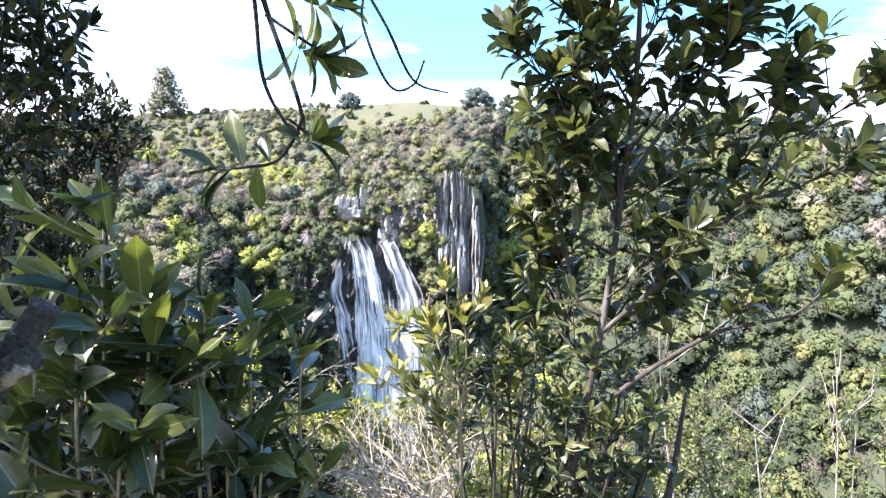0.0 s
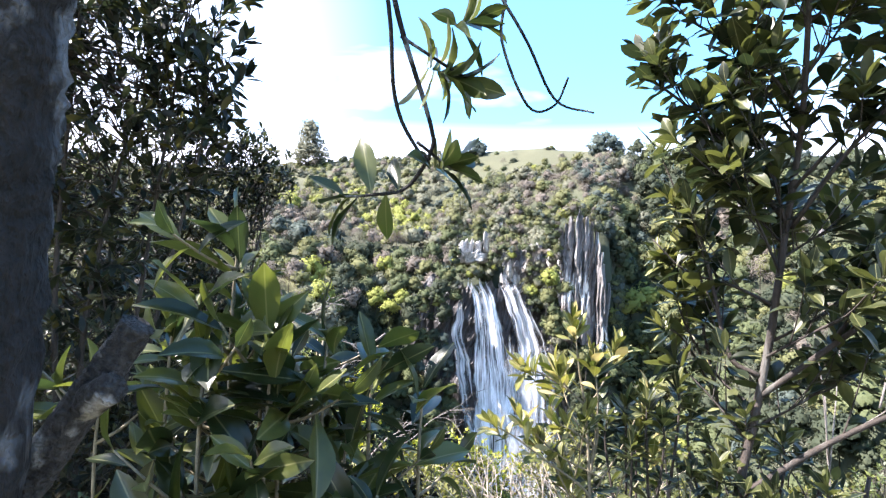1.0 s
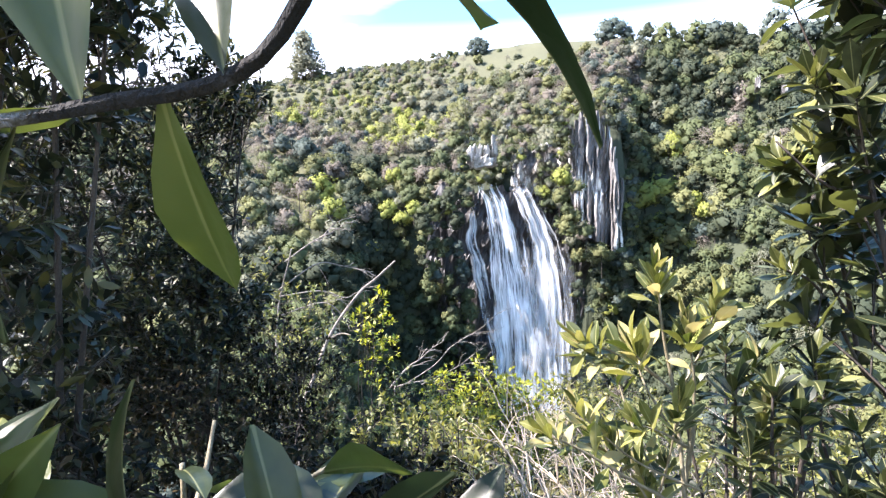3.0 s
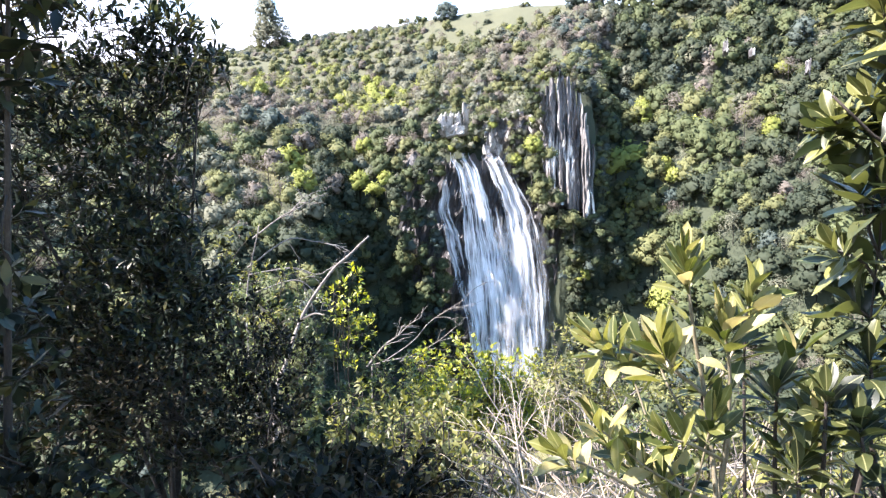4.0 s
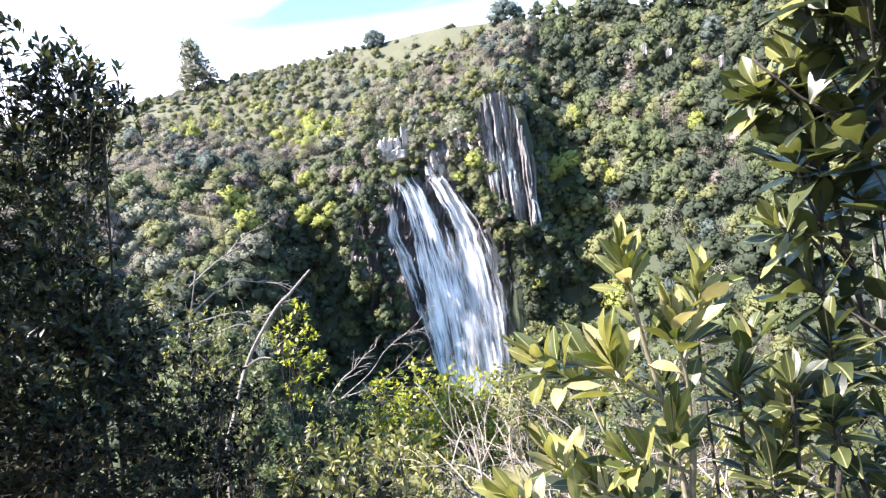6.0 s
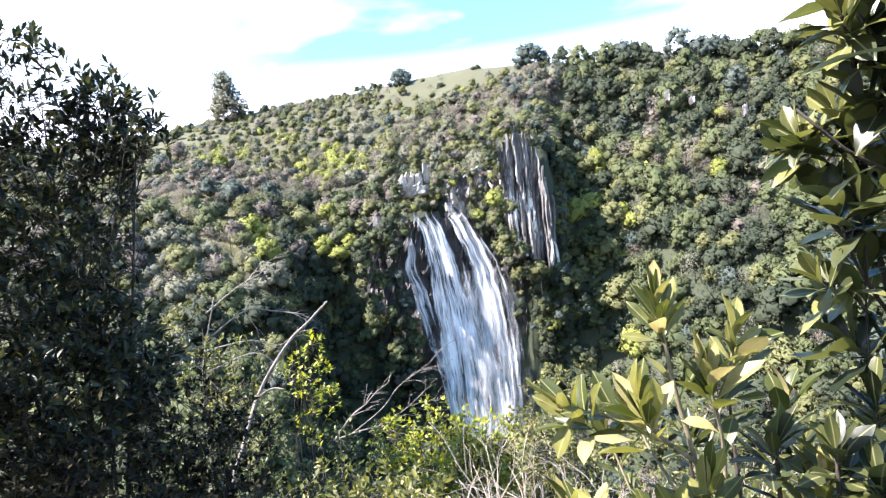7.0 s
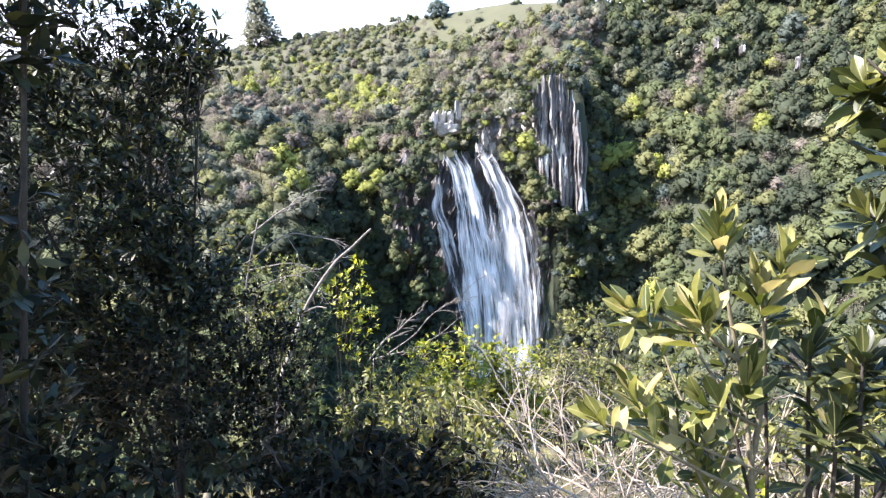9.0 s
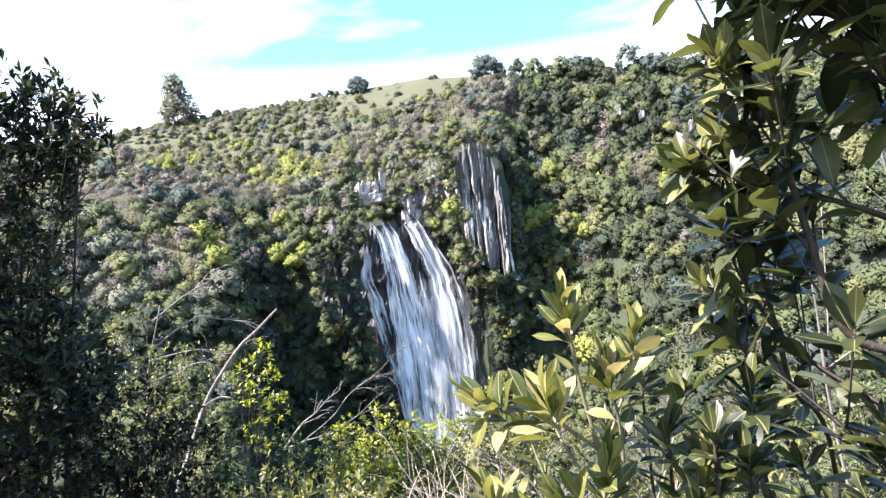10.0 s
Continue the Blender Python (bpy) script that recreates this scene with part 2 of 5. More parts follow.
def tube(line, r0, r1, sides=7, rough=0.0, rng=random):
    """A tapered limb along the line: vertices and faces, closed at both ends."""
    verts, faces = [], []
    n = len(line)
    x = Vector((1, 0, 0))
    for i, q in enumerate(line):
        d = (line[min(i + 1, n - 1)] - line[max(i - 1, 0)]).normalized()
        x = (x - d * x.dot(d))
        x = x.normalized() if x.length > 1e-4 else d.orthogonal().normalized()
        y = d.cross(x)
        r = r0 + (r1 - r0) * i / (n - 1)
        for s in range(sides):
            a = 2 * math.pi * s / sides
            k = r * (1 + rough * rng.uniform(-1, 1))
            verts.append(q + x * (math.cos(a) * k) + y * (math.sin(a) * k))
    for i in range(n - 1):
        for s in range(sides):
            u = (s + 1) % sides
            faces.append((i * sides + s, i * sides + u, (i + 1) * sides + u, (i + 1) * sides + s))
    faces.append(tuple(range(sides - 1, -1, -1)))
    faces.append(tuple(range((n - 1) * sides, n * sides)))
    return verts, faces


def join(pieces):
    verts, faces = [], []
    for v, f in pieces:
        o = len(verts)
        verts += v
        faces += [tuple(i + o for i in q) for q in f]
    return verts, faces


def thing(name, at, label, category, group="", kind=""):
    ob = new(name)
    ob.location = at
    ob.empty_display_size = 0.1
    return tagged(ob, label, category, group, kind)


def part(name, me, parent, label="", m=None, kind=""):
    ob = new(name, me)
    ob.parent = parent
    if m is not None:
        ob.matrix_basis = m
    return tagged(ob, label, kind=kind)


# ---- the lie of the land ----
EYE = Vector((0.0, 0.0, 1.6))
AZ = [-180, -95, -75, -60, -45, -34, -28, -24, -19, -12, -10, -3, 1, 3.6, 5, 9, 15, 21, 25, 32, 37, 50, 65, 85, 100, 180]
R_FOOT = [90, 90, 80, 72, 62, 60, 62, 68, 112, 119, 121, 121, 118, 116, 112, 104, 92, 86, 82, 76, 72, 60, 50, 40, 40, 90]
R_EDGE = [110, 110, 112, 116, 118, 120, 120, 114, 127, 126, 124, 124, 122, 121, 130, 126, 116, 111, 107, 102, 96, 82, 70, 60, 60, 110]
Z_EDGE = [-3, -3, 0, 2, 2, 3, 1, -2, -3, 0, 3, 4, 12, 14, 2, -3, -5, -6, -6, -7, -7, -5, -3, 0, 0, -3]
R_TOP = [230, 230, 232, 235, 235, 232, 231, 230, 215, 205, 203, 192, 188, 187, 186, 184, 180, 175, 170, 160, 150, 130, 115, 110, 110, 230]
E_TOP = [5, 5, 8, 9.5, 9.5, 10.0, 11.2, 12.0, 12.5, 13.35, 13.7, 14.35, 14.0, 13.8, 13.6, 13.1, 12.75, 11.5, 11.3, 10.6, 8.2, 6, 5, 4, 4, 5]


def land(x, y, rough=True):
    """The height of the ground: a brow under the viewer, a gorge, and the far side that climbs to a plateau."""
    r, az = math.hypot(x, y), math.degrees(math.atan2(x, y))
    foot, edge, top = np.interp(az, AZ, R_FOOT), np.interp(az, AZ, R_EDGE), np.interp(az, AZ, R_TOP)
    ztop = EYE.z + top * math.tan(radians(float(np.interp(az, AZ, E_TOP))))
    zedge = float(np.interp(az, AZ, Z_EDGE))
    depth = float(np.interp(abs(az), [70, 105], [1.0, 0.0]))
    near = float(np.interp(r, [0, 2.5, 4, 6, 9, 20, 30, 46], [0.0, -0.1, -0.45, -1.2, -2.7, -11, -20, -34]))
    z = float(np.interp(r, [46, foot - 14, foot, edge, top, top + 60, 900, 4000], [-34, -43, -41, zedge, ztop, ztop + 1, ztop + 1, ztop - 5])) if r > 46 else near
    z = z * depth + (1 - depth) * min(r, 300) * 0.05
    if rough and r > 1.5:
        k = min(1.0, r / 60) * (max(0.12, min(1.0, (top - r) / 25)) if r > 100 else 1.0)
        z += k * (2.6 * noise.noise((x * 0.045, y * 0.045, 0.3)) + 1.0 * noise.noise((x * 0.16, y * 0.16, 4.0))) + 0.10 * noise.noise((x * 0.9, y * 0.9, 8.0))
    return z


def bearing(az, el, r):
    """The place that lies r metres off (over the ground) in that direction from where the viewer stands."""
    return Vector((r * math.sin(radians(az)), r * math.cos(radians(az)), EYE.z + r * math.tan(radians(el))))


rings = [0.0] + [0.6 * 1.13 ** i for i in range(44)]
rings = [r for r in rings if r < 100] + list(range(100, 260, 4)) + [270, 300, 350, 420, 600, 900, 1500, 2600, 4000]
angles = [a * 1.25 for a in range(-56, 57)] + [a for a in range(73, 288, 5)]
gv, gf = [Vector((0, 0, land(0, 0)))], []
for r in rings[1:]:
    for a in angles:
        x, y = r * math.sin(radians(a)), r * math.cos(radians(a))
        gv.append(Vector((x, y, land(x, y))))
na = len(angles)
for i in range(len(rings) - 1):
    for j in range(na):
        k = (j + 1) % na
        if i == 0:
            gf.append((0, 1 + j, 1 + k))
        else:
            o, p = 1 + (i - 1) * na, 1 + i * na
            gf.append((o + j, p + j, p + k, o + k))
t = M_SOIL.node_tree
shader = next(n for n in t.nodes if n.type == "BSDF_PRINCIPLED")
was = shader.inputs["Base Color"].links[0].from_socket
# steep ground goes dark forest-floor green, standing in for shade under the trees
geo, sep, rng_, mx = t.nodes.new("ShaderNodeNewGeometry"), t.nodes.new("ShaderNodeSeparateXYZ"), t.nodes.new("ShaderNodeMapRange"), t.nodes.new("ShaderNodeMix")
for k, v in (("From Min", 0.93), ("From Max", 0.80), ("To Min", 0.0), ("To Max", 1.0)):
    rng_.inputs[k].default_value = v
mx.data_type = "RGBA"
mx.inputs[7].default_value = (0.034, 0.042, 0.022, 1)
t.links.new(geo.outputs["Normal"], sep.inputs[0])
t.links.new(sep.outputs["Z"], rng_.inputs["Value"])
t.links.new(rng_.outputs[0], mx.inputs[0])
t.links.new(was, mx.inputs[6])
high, pasture, tuft, lush = t.nodes.new("ShaderNodeSeparateXYZ"), t.nodes.new("ShaderNodeMapRange"), t.nodes.new("ShaderNodeTexNoise"), t.nodes.new("ShaderNodeMix")
lush.data_type = "RGBA"
field = t.nodes.new("ShaderNodeMix")
field.data_type = "RGBA"
lush.inputs[6].default_value, lush.inputs[7].default_value = (0.042, 0.047, 0.023, 1), (0.080, 0.080, 0.040, 1)
tuft.inputs["Scale"].default_value, tuft.inputs["Detail"].default_value = 0.12, 7.0
for k, v in (("From Min", 22.0), ("From Max", 34.0), ("To Min", 0.0), ("To Max", 1.0)):
    pasture.inputs[k].default_value = v
t.links.new(geo.outputs["Position"], high.inputs[0])
t.links.new(geo.outputs["Position"], tuft.inputs["Vector"])
t.links.new(high.outputs["Z"], pasture.inputs["Value"])
t.links.new(tuft.outputs[0], lush.inputs[0])
t.links.new(pasture.outputs[0], field.inputs[0])
t.links.new(mx.outputs[2], field.inputs[6])
t.links.new(lush.outputs[2], field.inputs[7])
t.links.new(field.outputs[2], shader.inputs["Base Color"])
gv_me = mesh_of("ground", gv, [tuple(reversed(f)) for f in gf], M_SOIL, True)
tagged(new("ground", gv_me), "earth slope with dry litter and grass, steep parts darkened for shade, falling into a gorge", "ground", kind="structure")


# ---- rock faces ----
def rock_face(name, label, az0, az1, el0, el1, r, material, nu, nv, bulge, seed, tip=0.0, lean=0.0, deep=0.0, ragged=1.0):
    """A closed slab of weathered rock that spans those bearings, ragged along its rim."""
    verts, faces = [], []
    base = bearing((az0 + az1) / 2, el0, r)
    for layer in (0, 1):
        for j in range(nv + 1):
            for i in range(nu + 1):
                u, v = i / nu, j / nv
                w = ragged * (0.22 * noise.noise((u * 4, v * 4, seed)) + 0.14 * noise.noise((u * 11, v * 11, seed)))
                rim = max(abs(u - 0.5) * 2, abs(v - 0.5) * 2)
                az, el = az0 + (az1 - az0) * (u + 0.5 * w), el0 + (el1 - el0) * (v + w)
                el += tip * (u - 0.5)
                az += lean * (0.5 - v)
                q = bearing(az, el, r)
                s = noise.noise((q.x * 0.55, q.y * 0.3, q.z * 0.10 + seed)) * bulge + noise.noise((q.x * 1.5, q.y, q.z * 0.35 + seed)) * bulge * 0.4 + noise.noise((q.x * 0.2, q.z * 0.35, seed)) * bulge + abs(noise.noise((q.x * 1.1, q.z * 0.05, seed + 5))) * bulge * 0.9
                back = (2.0 + bulge * 2 + deep if layer else s + max(0, rim - 0.8) * 6)
                d = Vector((q.x, q.y, 0)).normalized()
                verts.append(q + d * back - base)
    n = (nu + 1) * (nv + 1)
    at = lambda l, i, j: l * n + j * (nu + 1) + i
    for j in range(nv):
        for i in range(nu):
            faces.append((at(0, i, j), at(0, i + 1, j), at(0, i + 1, j + 1), at(0, i, j + 1)))
            faces.append((at(1, i, j + 1), at(1, i + 1, j + 1), at(1, i + 1, j), at(1, i, j)))
    for i in range(nu):
        faces.append((at(1, i, 0), at(1, i + 1, 0), at(0, i + 1, 0), at(0, i, 0)))
        faces.append((at(0, i, nv), at(0, i + 1, nv), at(1, i + 1, nv), at(1, i, nv)))
    for j in range(nv):
        faces.append((at(0, 0, j), at(0, 0, j + 1), at(1, 0, j + 1), at(1, 0, j)))
        faces.append((at(1, nu, j), at(1, nu, j + 1), at(0, nu, j + 1), at(0, nu, j)))
    ob = new(name, mesh_of(name, verts, faces, material))
    ob.location = base
    return tagged(ob, label, "rock face", kind="structure")


rock_face("rock_wall", "dark wet basalt wall behind the falling water", -14.0, 2.4, -26.0, 1.2, 119.5, M_ROCK, 90, 110, 1.5, 3.1)

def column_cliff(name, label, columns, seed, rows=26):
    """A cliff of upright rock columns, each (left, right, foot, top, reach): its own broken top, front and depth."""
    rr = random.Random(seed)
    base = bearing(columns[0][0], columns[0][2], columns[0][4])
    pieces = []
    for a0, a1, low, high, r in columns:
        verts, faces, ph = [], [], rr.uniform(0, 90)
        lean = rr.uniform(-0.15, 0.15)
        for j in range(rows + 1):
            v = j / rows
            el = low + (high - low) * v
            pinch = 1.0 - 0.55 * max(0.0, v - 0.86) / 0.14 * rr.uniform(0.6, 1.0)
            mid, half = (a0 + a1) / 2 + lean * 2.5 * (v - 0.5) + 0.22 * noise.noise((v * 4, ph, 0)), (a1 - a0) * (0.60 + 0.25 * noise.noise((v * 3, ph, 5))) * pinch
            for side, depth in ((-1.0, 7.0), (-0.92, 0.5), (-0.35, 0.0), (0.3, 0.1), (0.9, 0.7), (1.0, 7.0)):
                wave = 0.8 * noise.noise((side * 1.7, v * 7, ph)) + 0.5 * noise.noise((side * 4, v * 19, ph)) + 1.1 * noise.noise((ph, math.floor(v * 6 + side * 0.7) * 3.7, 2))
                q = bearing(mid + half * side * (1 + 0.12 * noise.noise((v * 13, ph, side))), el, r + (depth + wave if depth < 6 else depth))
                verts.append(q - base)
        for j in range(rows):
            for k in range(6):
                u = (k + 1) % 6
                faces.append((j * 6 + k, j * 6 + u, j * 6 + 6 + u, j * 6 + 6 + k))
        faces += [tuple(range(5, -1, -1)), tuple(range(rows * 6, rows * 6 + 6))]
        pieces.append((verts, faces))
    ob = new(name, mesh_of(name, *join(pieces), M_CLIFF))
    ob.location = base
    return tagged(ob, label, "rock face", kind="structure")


column_cliff("cliff", "dark basalt cliff with pale vertical streaks beside the waterfall", ((-0.75, -0.25, -1.0, 6.3, 114.6), (-0.40, 0.05, -2.0, 7.0, 113.9), (-0.02, 0.42, -3.2, 7.7, 113.4), (0.38, 0.75, -4.0, 7.2, 114.2), (0.70, 1.20, -4.2, 8.4, 113.2), (1.12, 1.52, -4.4, 7.9, 113.9), (1.46, 1.95, -4.6, 7.7, 113.3), (1.90, 2.35, -4.6, 7.2, 114.0), (2.30, 2.75, -4.8, 6.6, 114.9), (2.6, 3.05, -5.0, 5.6, 116.0)), 7)
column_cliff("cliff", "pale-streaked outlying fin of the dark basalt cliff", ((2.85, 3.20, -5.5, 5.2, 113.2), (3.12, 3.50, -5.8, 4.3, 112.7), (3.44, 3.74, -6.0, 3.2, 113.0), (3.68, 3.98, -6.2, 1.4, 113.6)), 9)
rock_face("cliff_buttress", "dark broken basalt steps between cliff and waterfall", -6.2, -0.8, 0.2, 4.4, 118.3, M_CLIFF, 40, 36, 2.2, 11.2, tip=0.6, ragged=1.3)
for az0, az1, el0, el1, sd in ((-10.7, -9.9, 3.5, 4.9, 15.0), (-9.9, -9.2, 3.7, 5.0, 16.3), (-9.1, -8.4, 3.8, 5.0, 17.1), (-8.3, -7.7, 4.0, 5.9, 18.8), (-10.6, -7.9, 2.9, 3.9, 19.9)):
    rock_face("pale_outcrop", "pale bare rock blade above the waterfall lip", az0, az1, el0, el1, 119.3, M_PALE, 14, 18, 1.2, sd, ragged=1.7)
for az0, az1, el0, el1, sd in ((-6.5, -5.7, 1.0, 1.9, 21.0), (-5.8, -5.1, 1.2, 3.2, 22.5), (-5.2, -4.5, 0.7, 2.0, 24.1), (-5.3, -4.9, 4.1, 4.8, 25.2), (-6.8, -6.4, 5.9, 7.0, 26.6)):
    rock_face("pale_ledge", "pale broken rock ledge at the lip of the waterfall", az0, az1, el0, el1, 118.6 if el0 < 5 else 121.0, M_PALE, 12, 18, 1.2, sd, ragged=1.7)
rock_face("outcrop", "small grey rock outcrop high in the forest", 14.85, 15.25, 8.4, 9.4, 134.0, M_CLIFF, 10, 14, 0.9, 23.0, ragged=1.9)
rock_face("outcrop", "small grey rock outcrop high in the forest", 20.9, 21.3, 6.1, 7.1, 128.0, M_CLIFF, 10, 14, 0.9, 27.0, ragged=1.9)
rock_face("outcrop", "small grey rock outcrop high in the forest", 16.8, 17.3, 7.9, 8.5, 133.0, M_CLIFF, 10, 12, 0.9, 31.0, ragged=1.9)

# ---- the waterfall ----
FALL_EL = [-24.0, -18.0, -15.0, -11.5, -7.5, -4.0, -1.4, 0.8, 1.4]
FALL_LEFT = [-7.6, -8.35, -9.0, -9.75, -10.6, -11.2, -10.8, -9.8, -9.4]
FALL_RIGHT = [-1.0, -0.8, -0.5, -0.4, -0.85, -1.8, -3.6, -4.8, -5.2]


def water_mat(name, tones, alphas, fine, colour):
    """White water: streaks that run down the flow, torn into strands, with froth relief."""
    m = bpy.data.materials.new(name)
    m.use_nodes = True
    t = m.node_tree
    add, link = t.nodes.new, t.links.new
    b, out = t.nodes["Principled BSDF"], t.nodes["Material Output"]
    b.inputs["Base Color"].default_value = (*colour, 1)
    b.inputs["Roughness"].default_value = 0.6
    tr, ms, clear, seen, flow, body = add("ShaderNodeBsdfTranslucent"), add("ShaderNodeMixShader"), add("ShaderNodeBsdfTransparent"), add("ShaderNodeMixShader"), add("ShaderNodeAttribute"), add("ShaderNodeAttribute")
    flow.attribute_name, body.attribute_name = "flow", "body"
    tr.inputs[0].default_value = (*colour, 1)
    ms.inputs[0].default_value = 0.2
    total = None
    for size, detail, weight in (((0.8 * fine, 0.060, 0), 5.0, 0.42), ((2.8 * fine, 0.20, 7), 5.0, 0.42), ((0.4, 0.16, 3), 2.0, 0.26)):
        mp, nz, mul = add("ShaderNodeMapping"), add("ShaderNodeTexNoise"), add("ShaderNodeMath")
        mp.inputs["Scale"].default_value = (size[0], size[1], 1)
        mp.inputs["Location"].default_value = (0, 0, size[2])
        nz.inputs["Scale"].default_value, nz.inputs["Detail"].default_value, nz.inputs["Distortion"].default_value = 1.0, detail, 0.4
        mul.operation = "MULTIPLY_ADD"
        mul.inputs[1].default_value, mul.inputs[2].default_value = weight, 0.0
        link(flow.outputs["Vector"], mp.inputs["Vector"])
        link(mp.outputs[0], nz.inputs["Vector"])
        link(nz.outputs[0], mul.inputs[0])
        if total:
            link(total, mul.inputs[2])
        total = mul.outputs[0]
    shift, rp = add("ShaderNodeMath"), add("ShaderNodeMapRange")
    shift.operation = "MULTIPLY_ADD"
    shift.inputs[1].default_value = 0.30
    link(body.outputs["Fac"], shift.inputs[0])
    link(total, shift.inputs[2])
    for k, v in zip(("From Min", "From Max", "To Min", "To Max"), (*tones, *alphas)):
        rp.inputs[k].default_value = v
    lumps = add("ShaderNodeBump")
    lumps.inputs["Strength"].default_value, lumps.inputs["Distance"].default_value = 0.45, 0.6
    link(shift.outputs[0], rp.inputs["Value"])
    link(rp.outputs[0], seen.inputs[0])
    link(total, lumps.inputs["Height"])
    link(lumps.outputs[0], b.inputs["Normal"])
    link(b.outputs[0], ms.inputs[1])
    link(tr.outputs[0], ms.inputs[2])
    link(clear.outputs[0], seen.inputs[1])
    link(ms.outputs[0], seen.inputs[2])
    link(seen.outputs[0], out.inputs[0])
    return m


M_SHEET = water_mat("white_water_sheet", (0.73, 0.93), (0.0, 1.0), 1.1, (0.95, 0.96, 0.98))
M_LACE = water_mat("torn_white_water", (0.77, 1.0), (0.0, 0.95), 1.5, (0.93, 0.95, 0.98))
M_TORN = water_mat("streaked_white_water", (0.74, 0.98), (0.0, 0.95), 1.3, (0.90, 0.93, 0.98))
M_VEIL = water_mat("thin_water_veil", (0.62, 1.05), (0.0, 0.55), 0.6, (0.84, 0.88, 0.95))
falls = thing("waterfall", bearing(-6, -21, 117), "tall white waterfall in two streams over a dark basalt wall", "waterfall")


def band(name, label, els, lefts, rights, material, seed, out=0.4, edge=5.0, nu=26, nv=70):
    """A sheet of falling water between two edges that are given down the fall, folded and thinning towards its edges."""
    vv, vf, flow, body = [], [], [], []
    for j in range(nv + 1):
        el = els[0] + (els[-1] - els[0]) * j / nv
        a0, a1 = float(np.interp(-el, [-e for e in els], lefts)), float(np.interp(-el, [-e for e in els], rights))
        a0 += 0.22 * noise.noise((el * 0.55, seed, 1)) + 0.10 * noise.noise((el * 1.9, seed, 4))
        a1 += 0.22 * noise.noise((el * 0.55, seed, 9)) + 0.10 * noise.noise((el * 1.9, seed, 6))
        for i in range(nu + 1):
            u = i / nu
            az = a0 + (a1 - a0) * u
            leap = 0.8 * noise.noise((u * 5, el * 0.20, seed)) + 0.4 * noise.noise((u * 13, el * 0.35, seed + 3))
            vv.append(bearing(az, el, 117.6 - out + 0.10 * (el + 1) + leap + 0.8 * max(0.0, el - 0.2)) - falls.location)
            flow.append((u * (rights[-1] - lefts[-1]) * 2.05 + seed * 3.1, el * 2.05, seed))
            body.append(min(1.0, edge * min(u, 1 - u) + 0.1) * min(1.0, 0.5 + 6.0 * j / nv) * min(1.0, 0.4 + 4 * (1 - j / nv)))
    for j in range(nv):
        for i in range(nu):
            vf.append((j * (nu + 1) + i, (j + 1) * (nu + 1) + i, (j + 1) * (nu + 1) + i + 1, j * (nu + 1) + i + 1))
    me = mesh_of(name, vv, vf, material, True)
    me.attributes.new("flow", "FLOAT_VECTOR", "POINT").data.foreach_set("vector", [c for q in flow for c in q])
    me.attributes.new("body", "FLOAT", "POINT").data.foreach_set("value", body)
    part(name, me, falls, label)


band("main_stream", "thick white main stream", [1.3, 0.5, -0.3, -3.2, -6.8, -10, -13.3, -17.7, -24], [-9.9, -9.9, -9.3, -8.95, -8.9, -8.8, -8.6, -8.4, -7.9], [-7.4, -7.1, -6.9, -6.0, -5.2, -4.6, -4.2, -4.2, -4.1], M_SHEET, 1.0, 0.4, 9.0)
band("second_stream", "second white stream, torn over rock steps", [1.5, 0.7, -0.4, -4.7, -8, -11.7, -14.5, -18, -24], [-7.0, -6.8, -6.2, -5.0, -4.6, -4.1, -3.8, -3.8, -3.6], [-5.0, -4.5, -3.8, -2.2, -1.6, -1.3, -1.2, -1.3, -1.5], M_TORN, 2.0, 0.5, 5.0)
band("side_stream", "thin torn side stream", [-0.2, -1.2, -4.0, -7.5, -11.5, -15, -18, -24], [-10.0, -10.6, -11.2, -10.6, -9.8, -9.0, -8.4, -7.8], [-9.5, -9.9, -9.8, -8.9, -7.9, -7.5, -7.3, -7.0], M_LACE, 3.0, 0.3, 6.0)
band("middle_water", "torn water sliding over the dark rock between the streams", [-4.0, -7.0, -10, -14, -18, -24], [-6.4, -5.8, -5.3, -4.8, -4.6, -4.4], [-4.6, -4.3, -3.8, -3.2, -3.2, -3.2], M_LACE, 4.0, 0.2, 3.0)
band("outer_stream", "thin outer ropes of water", [-0.8, -2.5, -4.4, -7.3, -10.5, -14, -18, -24], [-4.4, -3.6, -2.8, -2.2, -1.9, -1.8, -1.8, -1.9], [-3.9, -2.7, -1.7, -0.9, -0.45, -0.4, -0.7, -1.0], M_LACE, 5.0, 0.3, 2.4)
band("spray_veil", "bluish veil of spray over the lower wall", [-5.0, -9.0, -13, -18, -24], [-6.0, -7.6, -8.2, -8.2, -7.8], [-1.2, -0.2, 0.2, 0.4, 0.6], M_VEIL, 6.0, 1.1, 2.0)

# ---- woods on the far side ----
GOLD = (1 + 5 ** 0.5) / 2
ICO_V = np.array([(-1, GOLD, 0), (1, GOLD, 0), (-1, -GOLD, 0), (1, -GOLD, 0), (0, -1, GOLD), (0, 1, GOLD), (0, -1, -GOLD), (0, 1, -GOLD), (GOLD, 0, -1), (GOLD, 0, 1), (-GOLD, 0, -1), (-GOLD, 0, 1)]) / math.hypot(1, GOLD)
ICO_F = np.array([(i, j, k) for i, j, k in itertools.combinations(range(12), 3) if max(np.linalg.norm(ICO_V[i] - ICO_V[j]), np.linalg.norm(ICO_V[j] - ICO_V[k]), np.linalg.norm(ICO_V[i] - ICO_V[k])) < 1.1])
ICO_F = np.array([f if np.dot(np.cross(ICO_V[f[1]] - ICO_V[f[0]], ICO_V[f[2]] - ICO_V[f[0]]), ICO_V[f[0]]) > 0 else f[::-1] for f in ICO_F])


